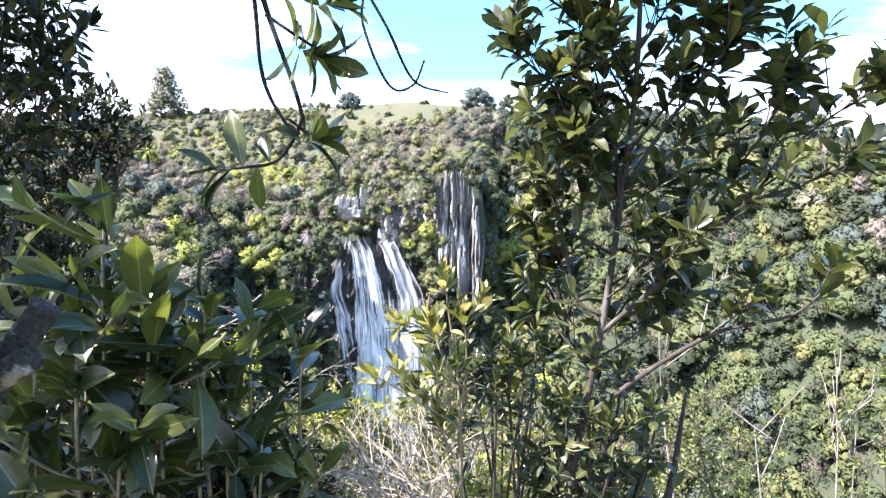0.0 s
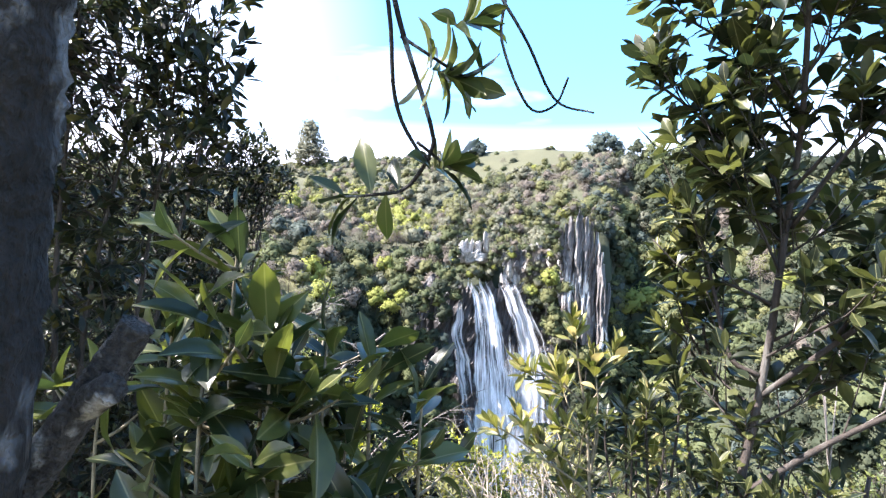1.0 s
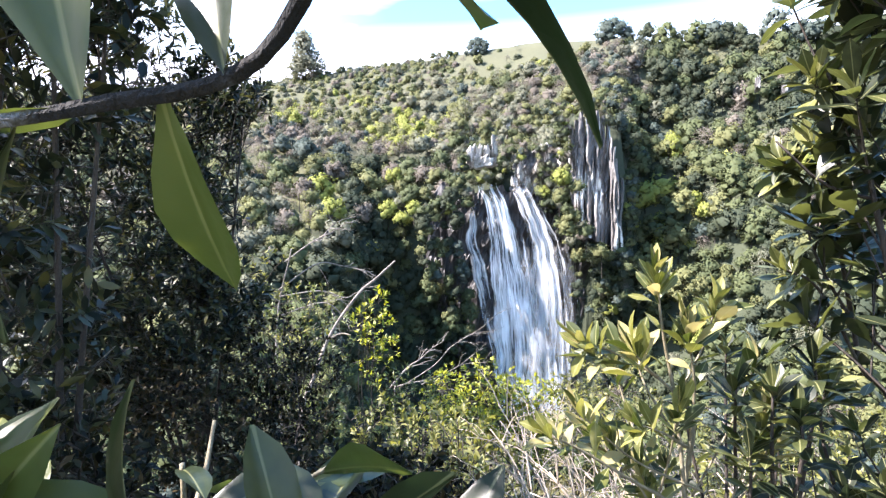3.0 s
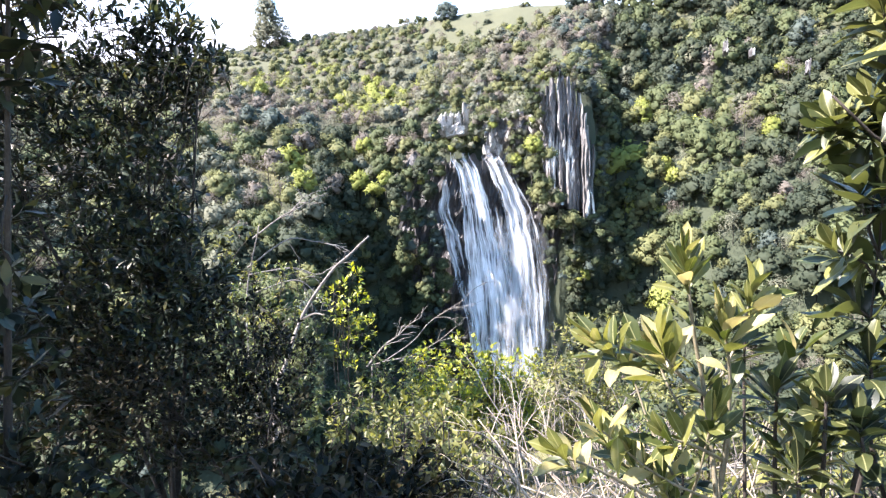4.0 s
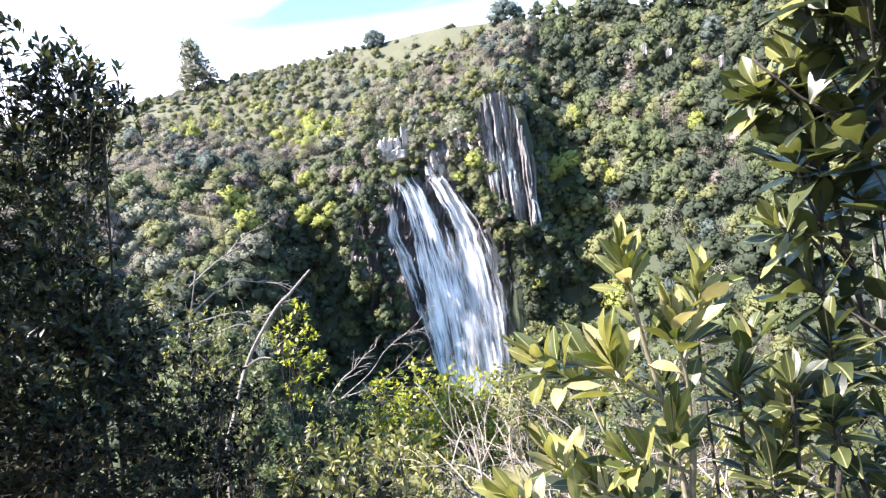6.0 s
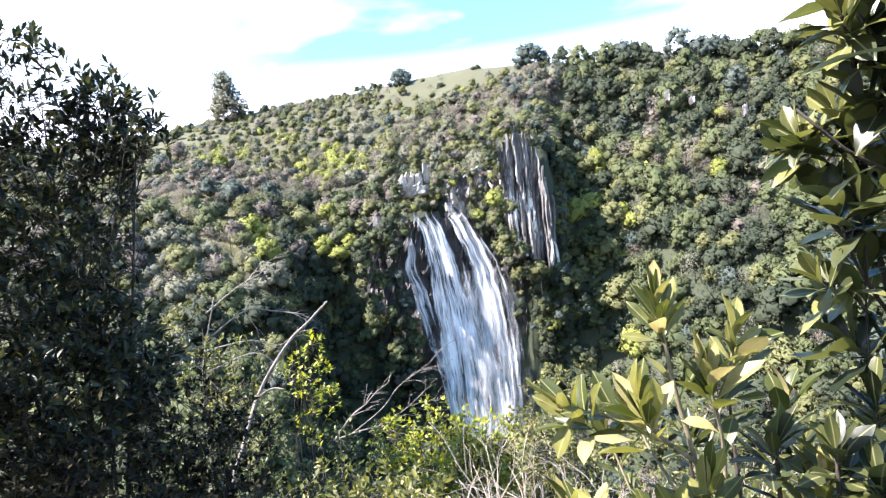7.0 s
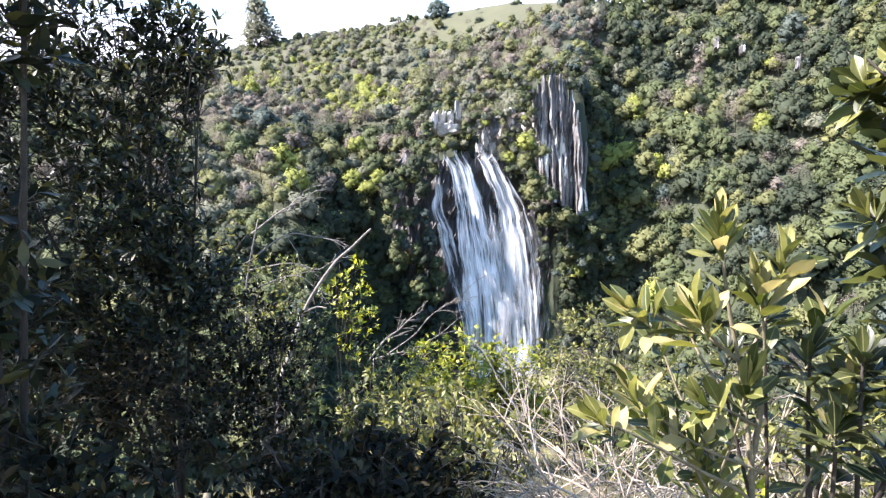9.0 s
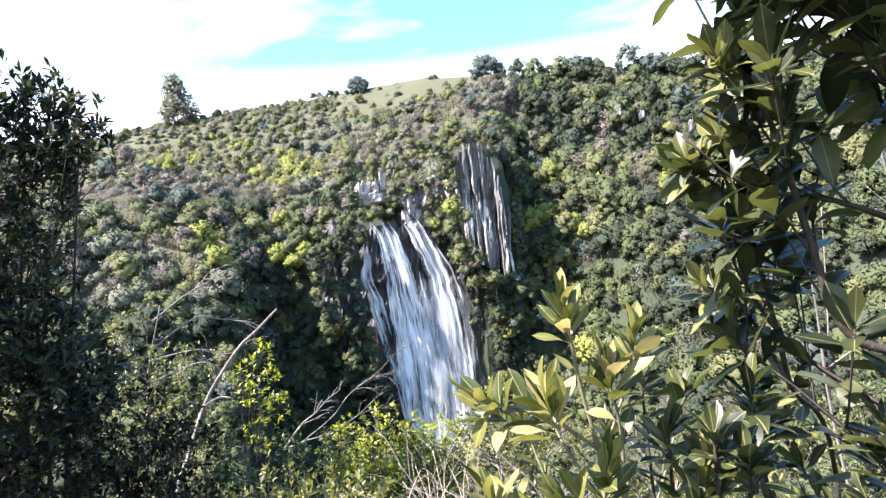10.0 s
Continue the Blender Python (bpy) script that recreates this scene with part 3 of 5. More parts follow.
def crown(kind, seed):
    """Leaf clumps of a tree of crown radius 1 over the origin: billows of closed leaf masses, frayed by small leaf cards. Arrays of vertices, triangles, normals."""
    g = np.random.default_rng(seed)
    lobes, cards, low, flat, size, big = {"broad": (11, 50, -0.25, 0.62, 0.078, (0.24, 0.52)), "round": (11, 50, -0.5, 0.85, 0.078, (0.24, 0.50)), "tall": (12, 48, -0.4, 1.35, 0.075, (0.22, 0.46)), "shrub": (7, 36, -0.3, 0.62, 0.096, (0.26, 0.56)), "airy": (40, 60, 0.0, 1.6, 0.050, (0.16, 0.27)), "bare": (9, 60, 0.0, 1.0, 0.10, (0.3, 0.5))}[kind]
    V, F, N, o = [], [], [], 0
    for i in range(lobes):
        h = low + (1 - low) * (i + g.random()) / lobes
        a = i * 2.4 + g.uniform(-0.5, 0.5)
        rad = math.sqrt(max(0.0, 1 - h * h)) * g.uniform(0.25, 0.78) * (1.0 - {"tall": 0.35}.get(kind, 0) * max(0, h))
        c = np.array([rad * math.cos(a), rad * math.sin(a), 0.8 * h * flat])
        rho = g.uniform(*big)
        d = g.normal(size=(cards, 3))
        d[:, 2] = d[:, 2] * 0.9 + 0.30
        d /= np.linalg.norm(d, axis=1)[:, None]
        near, far = (0.55, 1.16) if kind in ("bare", "airy") else (0.62, 1.36)
        p = c + d * rho * g.uniform(near, far, (cards, 1)) * np.array([1, 1, 0.85])
        nrm = d + 0.5 * g.normal(size=(cards, 3)) + np.array([0, 0, 0.2])
        nrm /= np.linalg.norm(nrm, axis=1)[:, None]
        t = np.cross(nrm, g.normal(size=(cards, 3)))
        t /= np.linalg.norm(t, axis=1)[:, None]
        b = np.cross(nrm, t)
        s = size * g.uniform(0.6, 1.4, (cards, 1))
        thin = 0.12 if kind == "bare" else 0.8
        V.append(np.stack([p - t * s, p + t * s, p + b * s * 2 * thin], axis=1).reshape(-1, 3))
        F.append(np.arange(cards * 3).reshape(-1, 3) + o)
        soft = 0.30 * d + 0.80 * p + 0.25 * nrm + np.array([0, 0, 0.20])
        N.append(np.repeat(soft / np.linalg.norm(soft, axis=1)[:, None], 3, axis=0))
        o += cards * 3
        if kind not in ("bare", "airy"):
            turn = g.normal(size=(3, 3))
            q, _ = np.linalg.qr(turn)
            out = ICO_V @ q
            if np.linalg.det(q) < 0:
                out = -out
            V.append(c + out * rho * g.uniform(0.5, 1.0, (12, 1)) * np.array([1, 1, 0.85]))
            F.append(ICO_F + o)
            soft = 0.35 * out + 0.80 * (c + out * rho) + np.array([0, 0, 0.20])
            N.append(soft / np.linalg.norm(soft, axis=1)[:, None])
            o += 12
    return np.concatenate(V), np.concatenate(F), np.concatenate(N)


def crown_mesh_of(made, material):
    return quads_mesh("crown", made[0], made[1], [material], smooth=True, normals=made[2])


def trunk_quads(height, radius, seed, limbs=3):
    g = random.Random(seed)
    line = [Vector((g.uniform(-0.06, 0.06) * height * k / 4, g.uniform(-0.06, 0.06) * height * k / 4, -1.5 + (height + 1.5) * k / 4)) for k in range(5)]
    pieces = [tube(line if limbs else line[::2], radius, radius * 0.45, 5 if limbs else 4)]
    for k in range(limbs):
        a = g.uniform(0, 6.28)
        pieces.append(tube([line[2 + k % 2], line[3] + Vector((math.cos(a), math.sin(a), 0.6)) * height * 0.22, line[4] + Vector((math.cos(a), math.sin(a), 0.5)) * height * 0.36], radius * 0.5, radius * 0.15, 4))
    v, f = join(pieces)
    return np.array([tuple(q) for q in v]), np.array([t for q in f if len(q) == 4 for t in ((q[0], q[1], q[2]), (q[0], q[2], q[3]))])


KINDS = ["broad", "round", "tall", "shrub", "round", "broad", "shrub", "bare"]
PROTO = [crown(k, 100 + i) for i, k in enumerate(KINDS)]
TRUNKS = [trunk_quads(1.0, 0.035, 200 + i) for i in range(3)]
FAR_TRUNKS = [trunk_quads(1.0, 0.035, 200 + i, 0) for i in range(3)]
FOREST, DEEP, OLIVE, FRESH, GREY, BROWN, BLUE = range(7)
g = random.Random(11)
REACH = np.arange(70.0, 240.0, 1.0)
SLOPES = [np.array([math.degrees(math.atan2(land(r * math.sin(radians(a)), r * math.cos(radians(a)), False) - EYE.z, r)) for r in REACH]) for a in np.arange(-52, 51, 0.5)]
# stretches of one growth: bearing, height, half width, half height, colours
STANDS = (
    (-16.8, 6.2, 3.6, 1.9, (FRESH, FRESH, FRESH, OLIVE)), (-26.5, 8.2, 2.6, 1.2, (FRESH, OLIVE, OLIVE)), (-21.5, 9.6, 2.0, 0.9, (OLIVE, FRESH)),
    (-28.0, 5.0, 6.5, 2.0, (BROWN, GREY, BROWN, BLUE)), (-20.0, 4.4, 2.4, 1.0, (BROWN, GREY)), (-13.0, 9.0, 2.4, 1.2, (GREY, BLUE, GREY)),
    (-2.0, 9.8, 4.0, 2.2, (BROWN, GREY, BROWN, OLIVE)), (-7.5, 8.0, 2.6, 1.6, (GREY, OLIVE, BROWN)), (3.0, 11.5, 3.0, 1.4, (GREY, BLUE, BROWN)),
    (-30.0, -3.0, 6.0, 3.5, (GREY, OLIVE, BROWN, GREY)), (-25.5, -4.0, 3.5, 3.0, (OLIVE, FOREST, GREY)),
    (13.2, 6.4, 0.9, 1.9, (BROWN, BROWN, GREY)), (16.3, 1.6, 0.9, 2.6, (BROWN, GREY, BROWN)), (11.3, -0.6, 0.7, 1.0, (BROWN,)), (22.0, 0.0, 1.2, 1.4, (GREY, BROWN)),
    (12.6, 2.8, 1.2, 1.2, (FRESH, OLIVE)), (18.5, 2.2, 1.6, 1.4, (OLIVE, FOREST, OLIVE)), (8.2, 3.8, 0.9, 1.3, (OLIVE, FRESH)), (7.6, -2.6, 3.4, 3.0, (OLIVE, FOREST, OLIVE, FRESH)), (9.5, -8.0, 4.0, 2.2, (OLIVE, FOREST)), (14.5, 5.2, 1.0, 0.9, (OLIVE, FOREST)),
    (5.9, 4.6, 1.4, 3.6, (DEEP, FOREST, FOREST, BLUE, OLIVE)), (13.5, -0.6, 1.7, 1.8, (DEEP, FOREST)), (8.5, 9.0, 3.0, 1.6, (BLUE, DEEP, FOREST)), (-1.0, -6.5, 3.0, 3.0, (DEEP, FOREST, OLIVE)),
)
cells = {}
woods = []          # place, crown radius, height of the crown's foot, prototype, colour, turn
for step in range(40000):
    az = g.uniform(-50, 48)
    climb_to = g.uniform(-27, 15.0)
    slope = SLOPES[int((az + 52) * 2)]
    k = np.argmax(slope > climb_to)
    if slope[k] <= climb_to:
        continue
    r = float(REACH[k]) + g.uniform(-0.8, 0.8)
    top, edge = np.interp(az, AZ, R_TOP), np.interp(az, AZ, R_EDGE)
    climb = (r - edge) / (top - edge)
    x, y = r * math.sin(radians(az)), r * math.cos(radians(az))
    z = land(x, y)
    el = math.degrees(math.atan2(z - EYE.z, r))
    if -11.8 < az < 1.6 and 98 < r < edge + 1:
        continue
    if -1.4 < az < 4.2 and 98 < r < 124 and -4 < el < 7.5:
        continue
    grass = 0.76 if -11.5 < az < -1 else 0.88 if -1 <= az < 4 else 1.04 if az <= -11.5 else 0.88 if 14 < az < 21 else 1.0
    if climb > grass + 0.05 * noise.noise((x * 0.08, y * 0.08, 50)) and g.random() < 0.97:
        continue
    dry = az < 4.5 and climb > 0.10
    belt = az < -11 and -6 < el < 4.5
    gully_shade = -23.5 < az < -11 and el < 1.5 - 0.35 * (az + 23.5)
    if belt and not gully_shade:
        size, kind = g.uniform(1.8, 3.6), g.choice([0, 1, 4, 5, 1, 4, 7])
        tone = g.choices(range(7), [4.0, 2.6, 2.2, 0.0, 1.8, 1.6, 0.8])[0]
    elif dry:
        size, kind = g.uniform(1.3, 2.4) if g.random() < 0.85 else g.uniform(2.4, 3.6), g.choice([3, 6, 3, 6, 1, 4, 3, 7])
        size *= 1.0 - 0.25 * max(0.0, climb - 0.5)
        tone = g.choices(range(7), [1.6, 0.2, 5.0, 0.1, 3.6, 0.8, 0.5])[0]
        if noise.noise((x * 0.06, y * 0.06, 30)) > 0.22:
            tone = g.choice([OLIVE, OLIVE, FOREST, BLUE])
    elif gully_shade:
        size, kind = g.uniform(1.8, 3.8), g.choice([0, 1, 4, 5, 4])
        # dark crowns stand in for the shade that fills this gully
        tone = g.choices(range(7), [4, 7, 1.2, 0.0, 0.1, 0.3, 0.5])[0]
    else:
        size, kind = 1.8 + 2.6 * g.random() ** 1.5, g.choice([0, 1, 4, 2, 2, 1, 2, 4, 5, 4, 7 if g.random() < 0.5 else 6])
        tone = g.choices(range(7), [6.5, 6.5, 2.2, 0.08, 0.15, 0.3, 0.6])[0]
    for pa, pe, wide, high, tones in STANDS:
        if math.hypot((az - pa) / wide, (el - pe) / high) < 1.0 + 0.3 * noise.noise((x * 0.15, y * 0.15, pa)) and g.random() < 0.9:
            tone = g.choice(tones)
            if tone == BROWN and g.random() < 0.45:
                kind = 7
    gap = 0.43 if dry and not belt else 0.53
    ci, cj = int(x // 5), int(y // 5)
    if any((x - w[0]) ** 2 + (y - w[1]) ** 2 + 0.8 * (z - w[2]) ** 2 < (gap * (size + w[3])) ** 2 for a in (-1, 0, 1) for b in (-1, 0, 1) for w in cells.get((ci + a, cj + b), ())):
        continue
    if az < 4 and climb > 0.72 and size > 2.0:
        size, kind = g.uniform(1.1, 2.0), g.choice([3, 6])
    if KINDS[kind] == "bare" and tone not in (BROWN, GREY):
        tone = BROWN if g.random() < 0.7 else GREY
    rise = size * (0.15 if KINDS[kind] == "shrub" else g.uniform(0.3, 1.3))
    woods.append((x, y, z, size, rise, kind, tone, g.uniform(0, 360)))
    cells.setdefault((ci, cj), []).append(woods[-1])
# single trees that stand out: bearing, height of the crown, size, kind, colour
for az, el, size, kind, tone in ((-24.9, 2.0, 4.4, 4, FRESH), (-23.9, 0.0, 3.0, 1, FRESH), (-26.0, 1.0, 2.4, 5, OLIVE), (-17.8, 2.8, 2.5, 1, FRESH), (-18.6, -0.4, 2.9, 4, FRESH), (-17.2, -1.4, 2.4, 5, FRESH), (-16.1, -0.4, 2.1, 4, FRESH), (-20.4, -4.2, 1.9, 1, FRESH), (-15.0, 0.9, 2.0, 4, OLIVE), (-15.6, -9.4, 2.6, 5, FOREST), (-14.0, -8.6, 1.9, 4, OLIVE), (-13.0, -6.8, 1.6, 5, GREY),
                                (-1.5, 2.2, 2.3, 4, FRESH), (-0.3, 1.2, 2.0, 5, OLIVE), (-1.9, 0.4, 2.0, 1, OLIVE), (-0.6, -1.6, 2.2, 5, OLIVE), (0.6, -3.0, 2.2, 0, FOREST), (-1.3, -2.6, 2.0, 4, OLIVE), (2.0, -5.0, 2.4, 0, OLIVE), (12.8, 2.9, 4.0, 0, FRESH), (8.3, 4.2, 2.6, 2, FRESH), (9.9, 4.0, 2.2, 1, OLIVE), (18.6, 2.6, 2.6, 1, FRESH), (5.6, -6.0, 3.2, 0, OLIVE), (8.8, -3.4, 3.4, 0, OLIVE), (6.8, -3.0, 2.2, 1, FOREST), (11.0, 7.4, 2.4, 2, BLUE), (7.0, 8.0, 2.2, 4, GREY)):
    r = 100.0
    while r < 240 and math.degrees(math.atan2(land(r * math.sin(radians(az)), r * math.cos(radians(az))) - EYE.z, r)) < el - 1.2:
        r += 1.0
    if -3 < az < 4:
        r = 111.0
    q = bearing(az, el, r - 3.0)
    if size > 2.8 and az < -15:
        woods = [w for w in woods if abs(math.degrees(math.atan2(w[0], w[1])) - az) > size * 0.3 or not r - 11 < math.hypot(w[0], w[1]) < r + 2 or w[2] + w[4] + w[3] < q.z - size * 0.6]
    woods.append((q.x, q.y, q.z - size * 0.9, size, size * 0.5, kind, tone, g.uniform(0, 360)))
# growth that clings to the rims of the rock faces
for k in range(210):
    t = g.random()
    el = -21 + 22 * t
    left, right = float(np.interp(el, FALL_EL, FALL_LEFT)), float(np.interp(el, FALL_EL, FALL_RIGHT))
    bare = 2.2 if el < -6 else 0.8
    az = left - g.uniform(0.5, 4.5) if g.random() < 0.65 else right + g.uniform(bare, 3.6)
    size = g.uniform(0.9, 2.1)
    q = bearing(az, el, 115.8 + g.uniform(-1.5, 1.0))
    # mostly deep tones, in place of the shade beside the fall
    woods.append((q.x, q.y, q.z - size * 0.5, size, size * 0.1, g.choice([3, 6, 4, 1]), g.choices(range(7), [4, 5, 1.6, 0.2, 0.2, 0.3, 1.2])[0], g.uniform(0, 360)))
for az0, az1, el0, el1, n, r in ((-12.2, -10.4, 0.2, 2.6, 14, 117.5), (-9.6, -6.9, 1.9, 2.8, 12, 118), (-4.4, -1.2, 0.8, 5.2, 26, 116.5), (-12, -5, 6.2, 7.4, 30, 121), (-5, 4.5, 8.0, 9.0, 40, 121), (-2.4, -0.8, 5.4, 8.4, 16, 113.6), (-0.6, 2.0, 8.0, 9.0, 16, 114.2), (2.4, 3.2, 6.4, 7.6, 6, 115.0), (-1.4, 0.4, -4.6, -0.6, 12, 112.2), (0.8, 4.4, -6.8, -4.6, 18, 111.8), (4.3, 5.2, -6, 6, 22, 115.5), (-0.8, 6.5, -11, -5.2, 46, 110.0), (-1.8, -0.9, 0.4, 5.0, 10, 113.2), (-6.4, -4.8, 3.4, 5.2, 8, 118), (-11.8, -10.6, 2.8, 5.8, 10, 118.6), (-7.6, -6.2, 3.4, 6.0, 9, 119.0)):
    for k in range(n):
        size = g.uniform(0.7, 1.6)
        q = bearing(g.uniform(az0, az1), g.uniform(el0, el1), r)
        # deeper tones beside and below the cliff imitate its shadow
        tones = [1.5, 4, 1, 0, 0, 0.2, 1.5] if az0 > 4 or el1 < -3 else [2.4, 0.8, 3, 0.5, 2.2, 1.8, 0.8]
        woods.append((q.x, q.y, q.z - size * 0.5, size, size * 0.1, g.choice([3, 6, 3, 6, 7]), g.choices(range(7), tones)[0], g.uniform(0, 360)))
# low scrub closing up along the ridge
for k in range(170):
    az = g.uniform(-36, -11.5)
    r = float(np.interp(az, AZ, R_TOP)) - g.uniform(-1, 9)
    x, y = r * math.sin(radians(az)), r * math.cos(radians(az))
    size = g.uniform(1.4, 2.6)
    woods.append((x, y, land(x, y) - 0.45 * size, size, size * 0.15, g.choice([3, 6]), g.choices(range(7), [2, 1, 2, 0, 2, 0.6, 2])[0], g.uniform(0, 360)))
# groups along the skyline
for az, size, kind, tone, rise in ((-10.0, 2.9, 2, BLUE, 0.6), (-9.3, 3.4, 2, BLUE, 0.6), (-8.7, 2.6, 2, BLUE, 0.5), (2.6, 3.9, 2, BLUE, 0.6), (3.3, 4.2, 2, BLUE, 0.6), (4.0, 3.8, 2, BLUE, 0.6), (5.0, 2.4, 7, GREY, 0.9), (5.7, 2.2, 2, BLUE, 0.3), (6.8, 1.8, 3, BLUE, 0.3), (8.4, 1.8, 3, DEEP, 0.3), (10.6, 3.6, 0, BLUE, 0.8), (11.6, 4.3, 0, BLUE, 0.9), (12.6, 4.0, 0, DEEP, 0.8), (13.6, 3.0, 0, BLUE, 0.6), (14.7, 1.3, 3, DEEP, 0.2), (17.4, 3.4, 0, BLUE, 0.6), (18.3, 4.4, 4, BLUE, 0.6), (19.3, 4.6, 0, BLUE, 0.7), (20.3, 4.2, 0, DEEP, 0.6), (21.1, 2.8, 0, BLUE, 0.6), (21.9, 1.3, 2, BLUE, 1.8), (24.4, 2.4, 0, DEEP, 0.8), (25.6, 3.0, 0, DEEP, 0.6)):
    r = float(np.interp(az, AZ, R_TOP)) - (3 if kind != 3 else 1)
    x, y = r * math.sin(radians(az)), r * math.cos(radians(az))
    woods.append((x, y, land(x, y), size, size * rise, kind, tone, g.uniform(0, 360)))

# the nearest stretch of the wood stands as single trees, the rest as one mass
order = sorted(range(len(woods)), key=lambda i: math.hypot(woods[i][0] + 6, woods[i][1] - 108))
single, mass = set(order[:280]), order[280:]
crown_mesh, trunk_mesh = {}, {}
TONE_WORDS = ["mid-green", "dark green", "olive green", "fresh yellow-green", "grey-green", "leafless grey-brown", "blue-green"]
for i in order[:280]:
    x, y, z, size, rise, kind, tone, turn = woods[i]
    if (kind, tone) not in crown_mesh:
        crown_mesh[kind, tone] = crown_mesh_of(PROTO[kind], HAZY_GREENS[tone])
    if kind % 3 not in trunk_mesh:
        trunk_mesh[kind % 3] = quads_mesh("trunk", *TRUNKS[kind % 3], [BARK_DARK])
    tree = thing("tree", (x, y, z), TONE_WORDS[tone] + (" leafy shrub" if KINDS[kind] == "shrub" else " forest tree") + " on the steep gorge side", "tree", "trees on the far slope")
    part("trunk", trunk_mesh[kind % 3], tree, m=Matrix.Rotation(radians(turn), 4, "Z") @ Matrix.Diagonal((size, size, rise + size * 0.5, 1)))
    part("crown", crown_mesh[kind, tone], tree, m=Matrix.Translation((0, 0, rise - size * 0.2)) @ Matrix.Rotation(radians(turn), 4, "Z") @ Matrix.Scale(size, 4))
VV, FF, II, NN, TT, o = [], [], [], [], [], 0
for i in mass:
    x, y, z, size, rise, kind, tone, turn = woods[i]
    c, s = math.cos(radians(turn)), math.sin(radians(turn))
    rot = np.array([[c, -s, 0], [s, c, 0], [0, 0, 1]])
    for (v, f, nn), scale, lift, slot in ((PROTO[kind], np.array([size] * 3), rise - size * 0.2, tone), (FAR_TRUNKS[kind % 3] + (FAR_TRUNKS[kind % 3][0] * np.array([1, 1, 0]) + np.array([0.01, 0, 0]),), np.array([size, size, rise + size * 0.5]), 0, 7)):
        VV.append((v * scale) @ rot.T + np.array([x, y, z + lift]))
        FF.append(f + o)
        NN.append((nn / np.linalg.norm(nn, axis=1)[:, None]) @ rot.T)
        II.append(np.full(len(f), slot))
        TT.append(np.full(len(v), (turn * 0.317) % 1.0))
        o += len(v)
woods_me = quads_mesh("far_woods", np.concatenate(VV), np.concatenate(FF), HAZY_GREENS + [BARK_DARK], np.concatenate(II), True, np.concatenate(NN))
woods_me.attributes.new("tree_tone", "FLOAT", "POINT").data.foreach_set("value", np.concatenate(TT).astype(np.float32))
tagged(new("far_woods", woods_me), "mixed green and grey woodland covering the far hillside", "woodland", kind="stuff")

# the tall airy tree on the skyline
q = bearing(-25.9, 11.3, 224)
q.z = land(q.x, q.y)
tall = thing("eucalyptus_tree", q, "tall airy grey-green tree alone on the skyline", "tree")
part("trunk", quads_mesh("trunk", *TRUNKS[1], [BARK_DARK]), tall, m=Matrix.Diagonal((9, 9, 15, 1)))
part("crown", crown_mesh_of(crown("airy", 77), HAZY_GREENS[GREY]), tall, m=Matrix.Translation((0, 0, 5.0)) @ Matrix.Diagonal((7.6, 7.6, 9.4, 1)))
part("crown", crown_mesh_of(crown("airy", 79), HAZY_GREENS[GREY]), tall, m=Matrix.Translation((0.8, 0, 2.0)) @ Matrix.Diagonal((9.5, 9.5, 5.0, 1)))


# ---- leaves and plants close by ----
def leaf_mesh(name, length, width, widest, fold, curl, material, rows=6, twist=0.0):
    """A leaf along +y, folded along its midrib, cupped, wavy at the edge and curled, with its upper side to +z."""
    verts, faces = [], []
    across = (-1, -0.55, 0, 0.55, 1) if rows > 4 else (-1, 0, 1)
    n = len(across)
    for i in range(rows + 1):
        t = i / rows
        w = 0.5 * width * max(0.04, math.sin(math.pi * t ** (math.log(0.5) / math.log(widest))) ** 0.8)
        y, z = length * (t - 0.06 * curl * t * t), -curl * length * 0.35 * t * t
        a = twist * t
        for s in across:
            dx = s * w
            dz = w * fold * (1.6 * abs(s) - 0.7 * s * s) + width * 0.045 * math.sin(9 * t + 2.5 * s + 40 * twist) * abs(s)
            verts.append(Vector((dx * math.cos(a) - dz * math.sin(a), y, z + dx * math.sin(a) + dz * math.cos(a))))
    for i in range(rows):
        for k in range(n - 1):
            o = i * n + k
            faces.append((o, o + 1, o + n + 1, o + n))
    return mesh_of(name, verts, faces, material, True)


def leaf_set(length, width, widest, mats, rows=6):
    rg = random.Random(int(length * 1e4))
    made = []
    for i in range(9):
        shape = (length * rg.uniform(0.8, 1.12), width * rg.uniform(0.85, 1.12), widest, rg.uniform(0.05, 0.6), rg.uniform(-0.35, 1.0))
        tw = rg.uniform(-0.7, 0.7)
        me = leaf_mesh("leaf", *shape, mats["object"], rows, tw)
        v = np.array([tuple(p.co) for p in me.vertices])
        f = np.array([tuple(p.vertices) for p in me.polygons])
        made.append((me, v, f))
    return made, mats["island"]


LEAF_GLOSSY = leaf_set(0.108, 0.036, 0.64, M_GLOSSY)
LEAF_BROAD = leaf_set(0.124, 0.046, 0.56, M_BROAD)
LEAF_TREE = leaf_set(0.130, 0.052, 0.63, M_TREE)
LEAF_DARK = leaf_set(0.099, 0.036, 0.60, M_TREE)
LEAF_MID = leaf_set(0.098, 0.037, 0.60, M_MID)
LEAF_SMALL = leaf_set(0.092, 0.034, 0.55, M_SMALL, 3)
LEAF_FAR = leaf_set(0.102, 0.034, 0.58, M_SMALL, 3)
LEAF_UNDER = leaf_set(0.056, 0.027, 0.55, M_SHADE_DARK, 3)
LEAF_LIME = leaf_set(0.060, 0.028, 0.50, M_LIME, 3)
LEAF_OLIVE = leaf_set(0.058, 0.026, 0.50, M_OLIVE, 2)
LEAF_DULL = leaf_set(0.055, 0.022, 0.50, M_DULL, 2)


